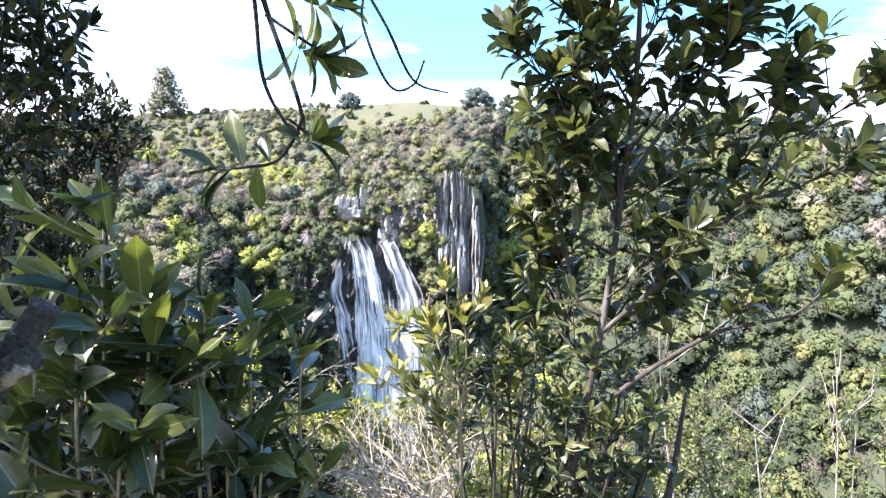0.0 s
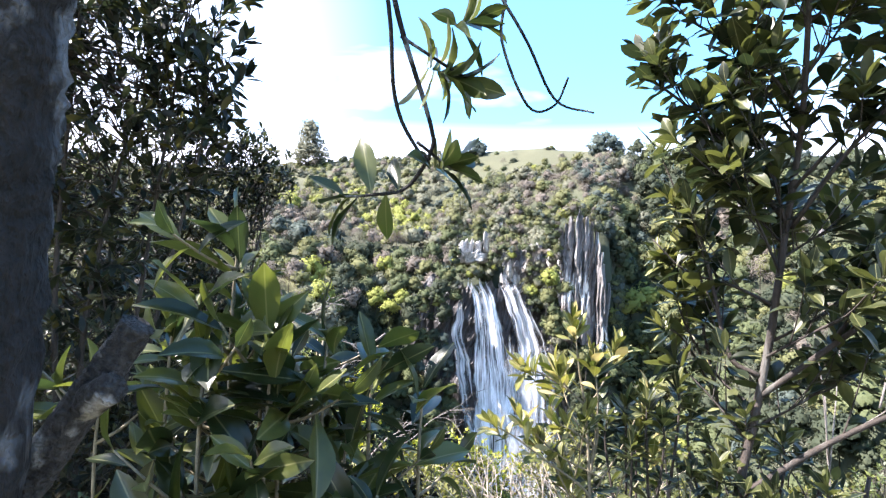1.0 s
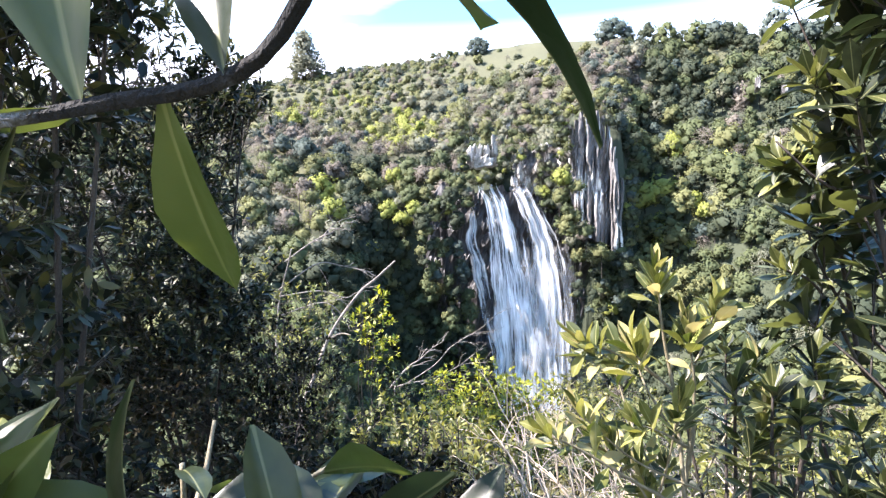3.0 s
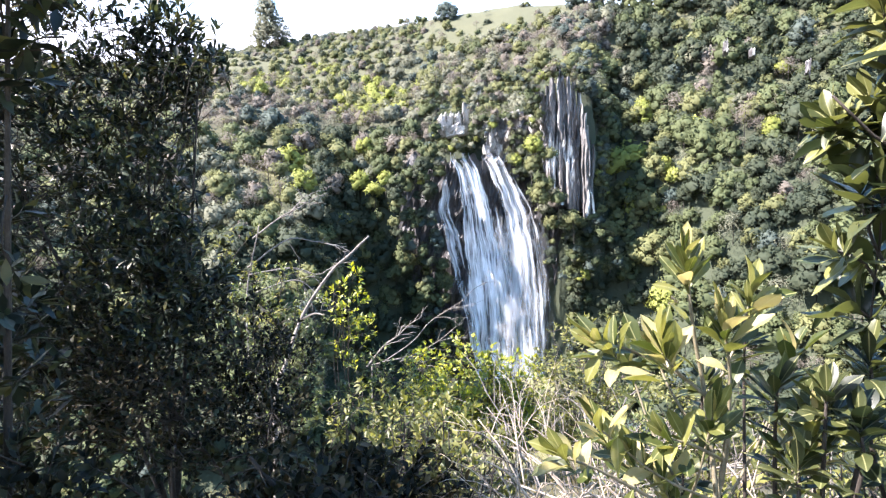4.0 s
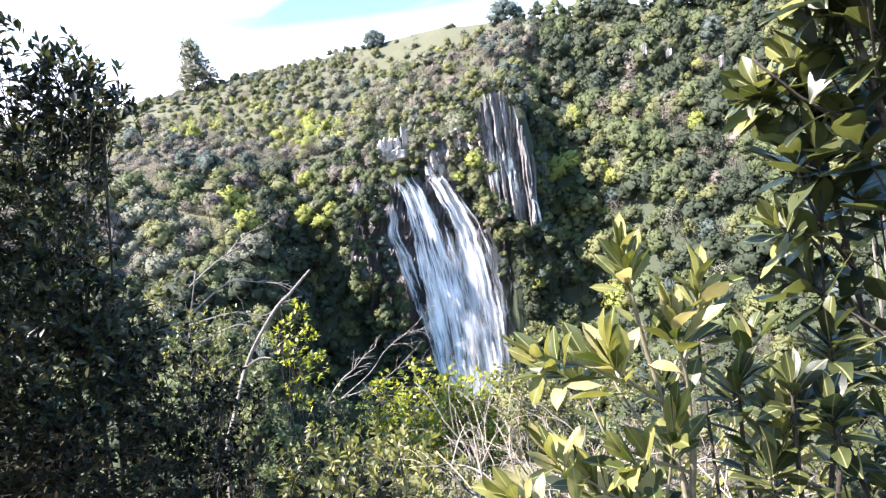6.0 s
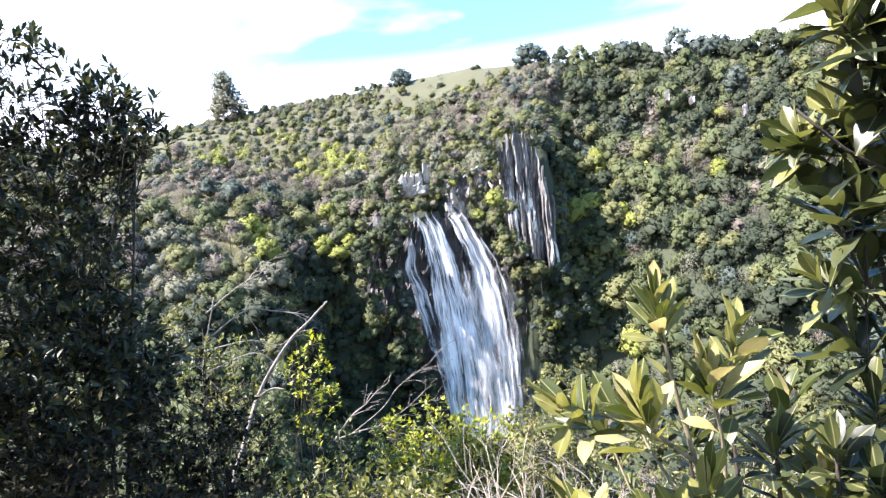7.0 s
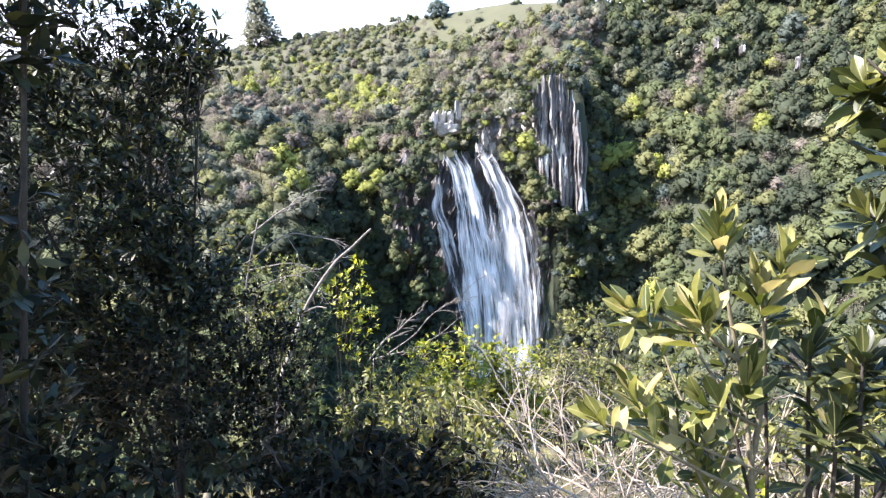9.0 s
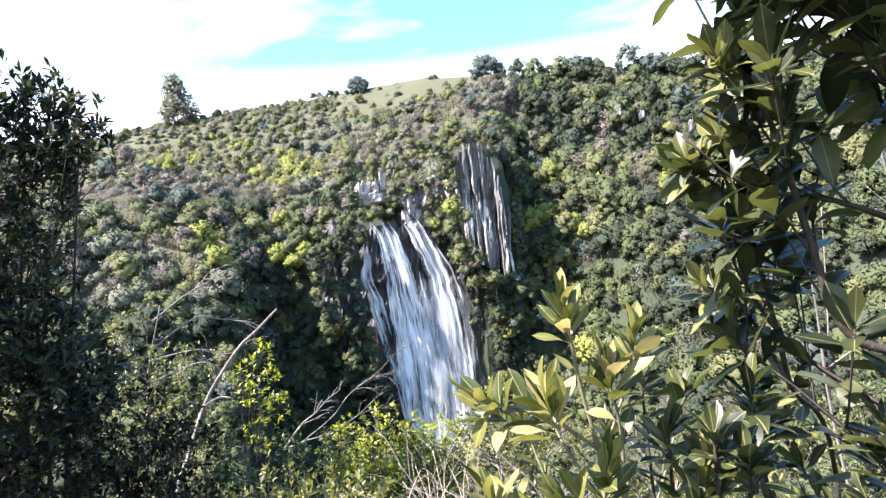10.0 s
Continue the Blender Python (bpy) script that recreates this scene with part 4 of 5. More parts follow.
def leaf_pose(at, way, up, size=1.0):
    y = Vector(way).normalized()
    z = Vector(up) - y * Vector(up).dot(y)
    z = z.normalized() if z.length > 1e-3 else y.orthogonal().normalized()
    x = y.cross(z)
    m = Matrix((x, y, z)).transposed().to_4x4() @ Matrix.Scale(size, 4)
    return Matrix.Translation(at) @ m


def whorl(rg, tip, axis, n, spread=(20, 75), size=(0.8, 1.1), back=0.03):
    """Poses of leaves in a rosette round a shoot's tip: the inner ones upright, the outer ones splayed."""
    axis = Vector(axis).normalized()
    x = axis.orthogonal().normalized()
    y = axis.cross(x)
    poses = []
    for i in range(n):
        a = i * 2.39996 + rg.uniform(-0.3, 0.3)
        k = i / max(1, n - 1)
        tilt = radians(spread[0] + (spread[1] - spread[0]) * k + rg.uniform(-9, 9))
        side = x * math.cos(a) + y * math.sin(a)
        way = axis * math.cos(tilt) + side * math.sin(tilt)
        poses.append(leaf_pose(Vector(tip) - axis * back * k, way, axis * math.sin(tilt) - side * math.cos(tilt) + Vector((0, 0, 0.25)), rg.uniform(*size) * (0.75 + 0.25 * min(1, 0.3 + k))))
    return poses


def along(rg, line, n, start, spread=60, size=(0.7, 1.0)):
    """Poses of leaves set singly along the last part of a shoot."""
    poses = []
    for i in range(n):
        t = start + (1 - start) * (i + rg.random()) / n
        k = min(len(line) - 2, int(t * (len(line) - 1)))
        f = t * (len(line) - 1) - k
        p = line[k].lerp(line[k + 1], min(1, f))
        d = (line[k + 1] - line[k]).normalized()
        x = d.orthogonal().normalized()
        a = i * 2.39996 + rg.uniform(-0.6, 0.6)
        side = x * math.cos(a) + d.cross(x) * math.sin(a)
        tl = radians(spread + rg.uniform(-20, 20))
        poses.append(leaf_pose(p, d * math.cos(tl) + side * math.sin(tl), Vector((0, 0, 1)) + d * 0.3 + Vector((rg.uniform(-.4, .4), rg.uniform(-.4, .4), 0)), rg.uniform(*size)))
    return poses


def plant(name, label, category, base, stems, poses, leaves, bark, group="", stem_name="stem", limit=290, seed=1, stem_limit=40):
    """Stems are (line, r0, r1); the leaves next to the viewer are single parts, those past the limit one mass."""
    rg = random.Random(seed)
    base = Vector(base)
    top = thing(name, base, label, category, group)
    back = Matrix.Translation(-base)
    for line, r0, r1 in stems[:stem_limit]:
        v, f = tube([q - base for q in line], r0, r1, 7 if r0 > 0.006 else 5, 0.06, rg)
        part(stem_name, mesh_of(stem_name, v, f, bark, True), top)
    if len(stems) > stem_limit:
        v, f = join([tube([q - base for q in line[:-1:2] + line[-1:]], r0, r1, 3) for line, r0, r1 in stems[stem_limit:]])
        part("twig", mesh_of("twig", v, f, bark, True), top, kind="stuff")
    made, island = leaves
    rg.shuffle(poses)
    poses.sort(key=lambda m: (m.translation - Vector((-0.2, 0.9, 1.6))).length) if len(poses) > limit else None
    for m in poses[:limit]:
        part("leaf", rg.choice(made)[0], top, m=back @ m)
    if len(poses) > limit:
        VV, FF, o = [], [], 0
        for m in poses[limit:]:
            _, v, f = rg.choice(made)
            a = np.array(back @ m)
            VV.append(v @ a[:3, :3].T + a[:3, 3])
            FF.append(f + o)
            o += len(v)
        part("foliage", quads_mesh("foliage", np.concatenate(VV), np.concatenate(FF), [island], smooth=True), top, kind="stuff")
    return top


def clear_of_path(m, room=0.12, outlook=True):
    """Whether a leaf leaves room for whoever walks up to the edge and stands there looking out."""
    for k in (0.0, 0.05, 0.1, 0.14):
        q = m.translation + m.col[1].xyz.normalized() * k
        t = max(0.0, min(1.0, (q.y - 0.66) / 0.38))
        if (q - Vector((-0.11 - 0.14 * t, 0.66 + 0.38 * t, 1.65))).length < room:
            return False
        ahead = q.y - 1.03
        if outlook and ahead > -0.03 and q.x > -0.36 - 1.3 * ahead and q.z > 1.62 - 0.60 * math.hypot(q.x + 0.25, ahead) and ahead < 0.6:
            return False
    return True


def on_ground(x, y, sink=0.03):
    return Vector((x, y, land(x, y) - sink))


# the yellow-green shrub that the path leads up to
rg = random.Random(21)
root = on_ground(0.16, 2.42)
paths = [
    ([root, (0.12, 2.35, 0.5), (0.11, 2.31, 0.82), (0.09, 2.34, 1.09), (0.06, 2.34, 1.27), (0.04, 2.33, 1.43)], 0.008, 16),
    ([(0.11, 2.33, 0.85), (0.13, 2.33, 1.05), (0.13, 2.32, 1.18), (0.11, 2.30, 1.30)], 0.006, 15),
    ([(0.12, 2.33, 0.92), (0.13, 2.34, 1.06), (0.04, 2.32, 1.17), (-0.07, 2.33, 1.23), (-0.14, 2.32, 1.25)], 0.006, 14),
    ([(0.04, 2.32, 1.17), (0.0, 2.27, 1.22), (-0.02, 2.26, 1.25)], 0.004, 11),
    ([(0.12, 2.33, 0.70), (0.10, 2.30, 0.82), (-0.04, 2.24, 0.93), (-0.16, 2.19, 1.02), (-0.23, 2.16, 1.06)], 0.006, 10),
    ([(0.12, 2.33, 0.98), (0.05, 2.27, 1.04), (-0.01, 2.24, 1.07)], 0.004, 9),
    ([(0.08, 2.34, 0.7), (0.0, 2.34, 0.86), (-0.03, 2.34, 0.91), (-0.07, 2.34, 0.96)], 0.004, 9),
    ([(0.09, 2.34, 1.10), (0.17, 2.40, 1.24), (0.20, 2.42, 1.33)], 0.004, 12),
    ([(0.09, 2.34, 1.0), (0.02, 2.42, 1.12), (0.0, 2.45, 1.2)], 0.004, 11),
]
for k in range(9):
    a = Vector((rg.uniform(0.02, 0.2), rg.uniform(2.3, 2.42), rg.uniform(0.55, 0.95)))
    b = Vector((rg.uniform(-0.16, 0.36), rg.uniform(2.22, 2.55), rg.uniform(0.78, 1.18)))
    paths.append(([a, a.lerp(b, 0.55) - Vector((0, 0, 0.03)), b], 0.004, rg.randint(7, 10)))
stems, poses = [], []
for pts, r, n in paths:
    line = curve_points(pts, 6)
    stems.append((line, r, max(0.0022, r * 0.4)))
    poses += whorl(rg, line[-1], (line[-1] - line[-4]).normalized() + Vector((0, 0, 0.8)), n - 1, (3, 58), (0.75, 1.15), 0.07)
    poses += along(rg, line, 6, 0.55, 45)
plant("shrub", "glossy yellow-green shrub with upright leaf whorls on the slope", "shrub", root, stems, poses, LEAF_GLOSSY, BARK_YOUNG, seed=2)

# shrubs of the same kind beside it, leaves darkened in place of shade
for at, tips, count in (((0.34, 2.44), ((0.24, 2.36, 1.14), (0.30, 2.27, 1.16), (0.35, 2.24, 1.12), (0.25, 2.26, 1.02), (0.42, 2.36, 1.22)), 14),
                        ((0.62, 2.35), ((0.52, 2.2, 0.98), (0.62, 2.25, 1.16), (0.75, 2.3, 1.08), (0.66, 2.1, 0.9), (0.48, 2.45, 1.12), (0.85, 2.2, 0.95)), 13),
                        ((0.30, 2.75), ((0.2, 2.8, 1.0), (0.34, 2.9, 1.1), (0.48, 2.8, 0.95), (0.12, 2.7, 0.75), (0.4, 2.7, 0.8)), 12)):
    root = on_ground(*at)
    stems, poses = [], []
    for tip in tips:
        tip = Vector(tip)
        line = curve_points([root, root.lerp(tip, 0.45) + Vector((rg.uniform(-.05, .05), rg.uniform(-.05, .05), 0)), tip - Vector((0, 0, 0.16)), tip], 5)
        stems.append((line, 0.008, 0.003))
        poses += whorl(rg, tip, Vector((rg.uniform(-.3, .3), rg.uniform(-.3, .3), 1)), count, (8, 85), (0.85, 1.15), 0.06)
        poses += along(rg, line, 14, 0.5, 62)
    plant("shrub", "dark green broad-leaved shrub crowded among dry stems, leaves darkened for shade", "shrub", root, stems, poses, LEAF_DARK, BARK_BROWN, "dark shrubs", seed=3)

# the slender tree with leaf whorls
root = on_ground(0.42, 2.12)
limbs = [
    ([root, (0.59, 2.25, 0.57), (0.73, 2.33, 1.18), (0.78, 2.34, 1.46), (0.82, 2.32, 1.83), (0.84, 2.25, 2.14), (0.82, 2.13, 2.49), (0.77, 1.98, 2.85)], 0.017, 0.008, 9, 2),
    ([(0.66, 2.28, 0.87), (0.92, 2.25, 1.08), (1.15, 2.17, 1.24), (1.35, 2.07, 1.31), (1.44, 2.02, 1.40)], 0.012, 0.004, 4, 2),
    ([(0.74, 2.33, 1.21), (1.05, 2.24, 1.51), (1.21, 2.16, 1.71), (1.38, 2.05, 1.79), (1.50, 1.96, 1.86)], 0.011, 0.004, 6, 2),
    ([(0.74, 2.34, 1.28), (0.65, 2.37, 1.34), (0.60, 2.39, 1.56), (0.55, 2.39, 1.77), (0.45, 2.39, 1.98)], 0.010, 0.004, 7, 2),
    ([(0.82, 2.32, 1.83), (0.70, 2.32, 2.0), (0.52, 2.31, 2.22), (0.33, 2.3, 2.38)], 0.011, 0.004, 9, 2),
    ([(0.83, 2.31, 1.81), (0.95, 2.23, 2.03), (1.08, 2.13, 2.22), (1.14, 2.05, 2.34)], 0.011, 0.004, 9, 2),
    ([(0.79, 2.34, 1.53), (0.66, 2.38, 1.60), (0.50, 2.41, 1.65), (0.38, 2.42, 1.77)], 0.008, 0.003, 6, 2),
    ([(0.84, 2.23, 2.2), (0.68, 2.22, 2.40), (0.50, 2.21, 2.52), (0.34, 2.18, 2.64)], 0.009, 0.003, 8, 2),
    ([(0.82, 2.14, 2.48), (0.95, 2.15, 2.6), (1.08, 2.1, 2.68)], 0.007, 0.003, 6, 2),
    ([(0.70, 2.32, 1.05), (0.58, 2.42, 1.2), (0.46, 2.5, 1.32)], 0.006, 0.003, 5, 2),
    ([(0.77, 2.34, 1.4), (0.95, 2.4, 1.5), (1.1, 2.45, 1.62)], 0.007, 0.003, 6, 2),
    ([(0.80, 2.33, 1.7), (0.9, 2.45, 1.75), (1.05, 2.5, 1.85)], 0.007, 0.003, 6, 2),
    ([(0.76, 2.33, 1.35), (0.86, 2.2, 1.45), (0.98, 2.1, 1.55)], 0.006, 0.003, 5, 2),
    ([(0.81, 2.32, 1.75), (0.72, 2.42, 1.9), (0.6, 2.5, 2.05)], 0.006, 0.003, 6, 2),
    ([(0.72, 2.33, 1.1), (0.9, 2.38, 1.2), (1.05, 2.4, 1.32)], 0.006, 0.003, 6, 2),
    ([(0.74, 2.33, 1.15), (0.62, 2.5, 1.27), (0.52, 2.52, 1.45), (0.47, 2.5, 1.60)], 0.007, 0.003, 5, 2),
    ([(0.83, 2.29, 1.95), (1.0, 2.3, 2.15), (1.15, 2.3, 2.3), (1.25, 2.25, 2.45)], 0.009, 0.003, 8, 2),
    ([(0.95, 2.28, 1.42), (1.15, 2.25, 1.75), (1.32, 2.2, 2.0), (1.42, 2.15, 2.25)], 0.009, 0.003, 9, 2),
    ([(1.21, 2.16, 1.71), (1.38, 2.15, 1.92), (1.52, 2.1, 2.05), (1.62, 2.05, 2.12)], 0.008, 0.003, 7, 2),
    ([(0.82, 2.2, 2.3), (0.92, 2.2, 2.45), (1.0, 2.25, 2.58)], 0.008, 0.003, 8, 2),
    ([(0.82, 2.32, 1.8), (0.75, 2.25, 2.0), (0.68, 2.2, 2.2), (0.62, 2.15, 2.4)], 0.008, 0.003, 6, 2),
    ([(0.80, 2.33, 1.65), (0.69, 2.25, 1.85), (0.58, 2.2, 2.0)], 0.007, 0.003, 7, 2),
    ([(0.84, 2.25, 2.10), (0.77, 2.35, 2.3), (0.72, 2.4, 2.5)], 0.007, 0.003, 5, 2),
]
stems, poses = [], []
for pts, r0, r1, twigs, _ in limbs:
    line = curve_points([q if i == 0 and len(pts) > 6 else Vector((q[0] * 0.97 - 0.05, q[1] * 0.97, 1.547 + (q[2] - 1.547) * 0.97)) for i, q in enumerate(pts)], 6)
    stems.append((line, r0, r1))
    first = 0.5 if len(pts) > 6 else 0.3
    twigs = int(twigs * 1.35)
    for k in range(twigs + 1):
        i = int((len(line) - 1) * (first + (1 - first) * k / twigs))
        p, d = line[i], (line[i] - line[max(0, i - 3)]).normalized()
        if k == twigs:
            poses += whorl(rg, p, d + Vector((0, 0, 0.5)), 11, (10, 85), (0.8, 1.15), 0.05)
            continue
        way = (d + Vector((rg.uniform(-1, 1), rg.uniform(-1, 1), rg.uniform(-0.1, 0.9)))).normalized()
        twig = curve_points([p, p + way * 0.07, p + way * rg.uniform(0.10, 0.28) + Vector((0, 0, 0.04))], 4)
        stems.append((twig, 0.0035, 0.002))
        poses += whorl(rg, twig[-1], way + Vector((0, 0, 0.6)), rg.randint(7, 10), (12, 95), (0.7, 1.12), 0.05)
        poses += along(rg, twig, 3, 0.3, 60)
poses = [m for m in poses if m.translation.x > (0.40 if m.translation.z < 2.05 else 0.26)]
stems = [b for b in stems if len(b[0]) > 9 or b[0][-1].x > (0.40 if b[0][-1].z < 2.05 else 0.26)]
plant("tree", "slender brown-barked tree with whorls of leathery green leaves", "tree", root, stems, poses, LEAF_TREE, BARK_BROWN, stem_name="limb", seed=5)

# a leaf shoot with pale new leaves
shoots = ([(0.72, 2.60, 0.9), (0.60, 2.55, 1.15), (0.46, 2.46, 1.38), (0.36, 2.40, 1.44)], [(0.60, 2.55, 1.15), (0.52, 2.5, 1.5), (0.47, 2.46, 1.68), (0.43, 2.44, 1.76)], [(0.50, 2.48, 1.6), (0.42, 2.46, 1.66), (0.36, 2.44, 1.72)], [(0.5, 2.48, 1.6), (0.44, 2.38, 1.82), (0.37, 2.28, 1.90)])
root = on_ground(0.74, 2.66)
stems, poses = [], []
for k, pts in enumerate(shoots):
    line = curve_points(([root] if k == 0 else []) + list(pts), 6)
    stems.append((line, 0.007, 0.003))
    poses += whorl(rg, line[-1], line[-1] - line[-4] + Vector((-0.02, 0, 0.05)), 10, (10, 85), (0.8, 1.1), 0.05)
    poses += along(rg, line, 16, 0.4, 60)
plant("sapling", "thin sapling with pale sunlit leaves on one side", "sapling", root, stems, poses, LEAF_MID, BARK_BROWN, seed=6)

# the lichened tree at the start, with a cut branch and an overhanging limb
root = on_ground(-0.325, 0.275)
trunk_line = curve_points([root, (-0.32, 0.285, 0.7), (-0.303, 0.295, 1.35), (-0.296, 0.295, 1.6), (-0.288, 0.285, 1.75), (-0.33, 0.28, 2.2), (-0.32, 0.36, 2.7)], 6)
limb = lambda *pts: curve_points([Vector(p) + Vector((-0.01, 0.08, -0.015)) for p in pts], 6)
stems = [(limb((-0.32, 0.22, 2.35), (-0.36, 0.52, 2.34), (-0.28, 0.74, 2.12), (-0.24, 0.78, 1.95), (-0.20, 0.84, 1.81), (-0.20, 0.85, 1.765), (-0.24, 0.86, 1.71), (-0.29, 0.84, 1.695), (-0.33, 0.83, 1.69)), 0.0055, 0.0022),
         (limb((-0.33, 0.70, 2.17), (-0.26, 0.76, 2.0), (-0.25, 0.81, 1.84), (-0.22, 0.84, 1.77), (-0.20, 0.855, 1.755)), 0.004, 0.0026),
         (limb((-0.30, 0.72, 2.14), (-0.10, 0.80, 2.05), (-0.09, 0.82, 1.93), (-0.05, 0.86, 1.84), (-0.01, 0.86, 1.84), (0.01, 0.85, 1.88)), 0.003, 0.0018),
         (limb((-0.16, 0.78, 2.09), (-0.06, 0.82, 1.94), (-0.01, 0.86, 1.85), (0.05, 0.87, 1.83)), 0.003, 0.0018),
         (limb((-0.22, 0.84, 1.78), (-0.17, 0.87, 1.745), (-0.15, 0.88, 1.745)), 0.003, 0.002),
         (limb((-0.24, 0.79, 1.93), (-0.17, 0.82, 1.89), (-0.14, 0.83, 1.875)), 0.003, 0.002)]
poses = whorl(rg, (-0.185, 0.95, 1.735), (0.6, 0.1, 0.2), 15, (15, 100), (0.55, 0.8), 0.03)
poses += whorl(rg, (-0.17, 0.91, 1.86), (0.5, 0.1, -0.2), 17, (15, 100), (0.6, 0.85), 0.05)
poses += whorl(rg, (-0.14, 0.90, 1.95), (0.6, 0.2, 0.3), 11, (15, 95), (0.55, 0.8), 0.04)
for at, way, up, size in (((-0.25, 0.94, 1.695), (0.03, 0.05, 1), (0.2, -1, 0.1), 0.85), ((-0.30, 0.92, 1.68), (-0.25, 0.05, 1), (0.3, -1, 0.2), 1.0), ((-0.29, 0.925, 1.68), (-0.9, 0.1, -0.05), (0, -0.4, 1), 0.85),
                          ((-0.32, 0.915, 1.675), (-0.5, 0.2, -0.5), (0, -0.6, 1), 0.95), ((-0.34, 0.91, 1.675), (-0.8, -0.1, 0.4), (0.3, -0.6, 1), 0.8), ((-0.34, 0.91, 1.675), (-0.6, 0.5, 0.0), (0, 0, 1), 0.8),
                          ((-0.23, 0.94, 1.715), (0.7, 0.2, -0.25), (0, -0.5, 1), 0.65), ((-0.33, 0.91, 1.675), (-0.7, 0.3, -0.4), (0, -0.5, 1), 0.9), ((-0.28, 0.93, 1.685), (-0.1, 0.4, -0.8), (0, -1, 0.2), 0.8), ((-0.26, 0.935, 1.69), (-0.3, 0.3, 0.8), (0, -1, 0.2), 0.7)):
    poses.append(leaf_pose(at, way, up, size * 0.87))
poses = [m for m in poses if clear_of_path(m, 0.06, False)]
# unseen crown overhead, added to shade the young plants beside the path
for k in range(108):
    q = Vector((rg.gauss(-1.7, 0.5), rg.gauss(0.45, 0.55), rg.gauss(3.15, 0.28)))
    way = (q - Vector((-0.33, 0.28, 2.4))).normalized()
    near = trunk_line[-1] if k % 2 else trunk_line[-4]
    if k % 5 == 0:
        stems.append((curve_points([near, near.lerp(q, 0.5) + Vector((0, 0, 0.15)), q], 5), 0.012, 0.003))
    poses += whorl(rg, q, way + Vector((0, 0, 0.6)), 10, (10, 95), (0.8, 1.1), 0.05)
lichen_tree = plant("tree", "lichen-spotted tree trunk with a cut branch stub and overhanging leafy limb", "tree", root, stems, poses, LEAF_BROAD, BARK_LICHEN, stem_name="limb", seed=7)

base = Vector(lichen_tree.location)
v, f = tube([q - base for q in curve_points(trunk_line[::3] + trunk_line[-1:], 9)], 0.041, 0.032, 18, 0.09, rg)
part("trunk", mesh_of("trunk", v, f, BARK_LICHEN, True), lichen_tree, "dark rough trunk with pale lichen patches")
stub = [(-0.325, 0.29, 1.22), (-0.315, 0.33, 1.36), (-0.292, 0.342, 1.415), (-0.265, 0.345, 1.457), (-0.247, 0.345, 1.483), (-0.231, 0.345, 1.507)]
v, f = tube([Vector(q) - base for q in curve_points(stub, 8)], 0.0130, 0.0095, 14, 0.08, rg)
cut = part("branch_stub", mesh_of("branch_stub", v, f, BARK_PALE, True), lichen_tree, "cut branch stub crusted with white lichen")
v, f = tube([Vector(q) - base for q in curve_points([(-0.262, 0.345, 1.458), (-0.240, 0.333, 1.470), (-0.230, 0.328, 1.473)], 5)], 0.0095, 0.0085, 12, 0.08, rg)
part("knot", mesh_of("knot", v, f, BARK_PALE, True), cut, "short cut knot")

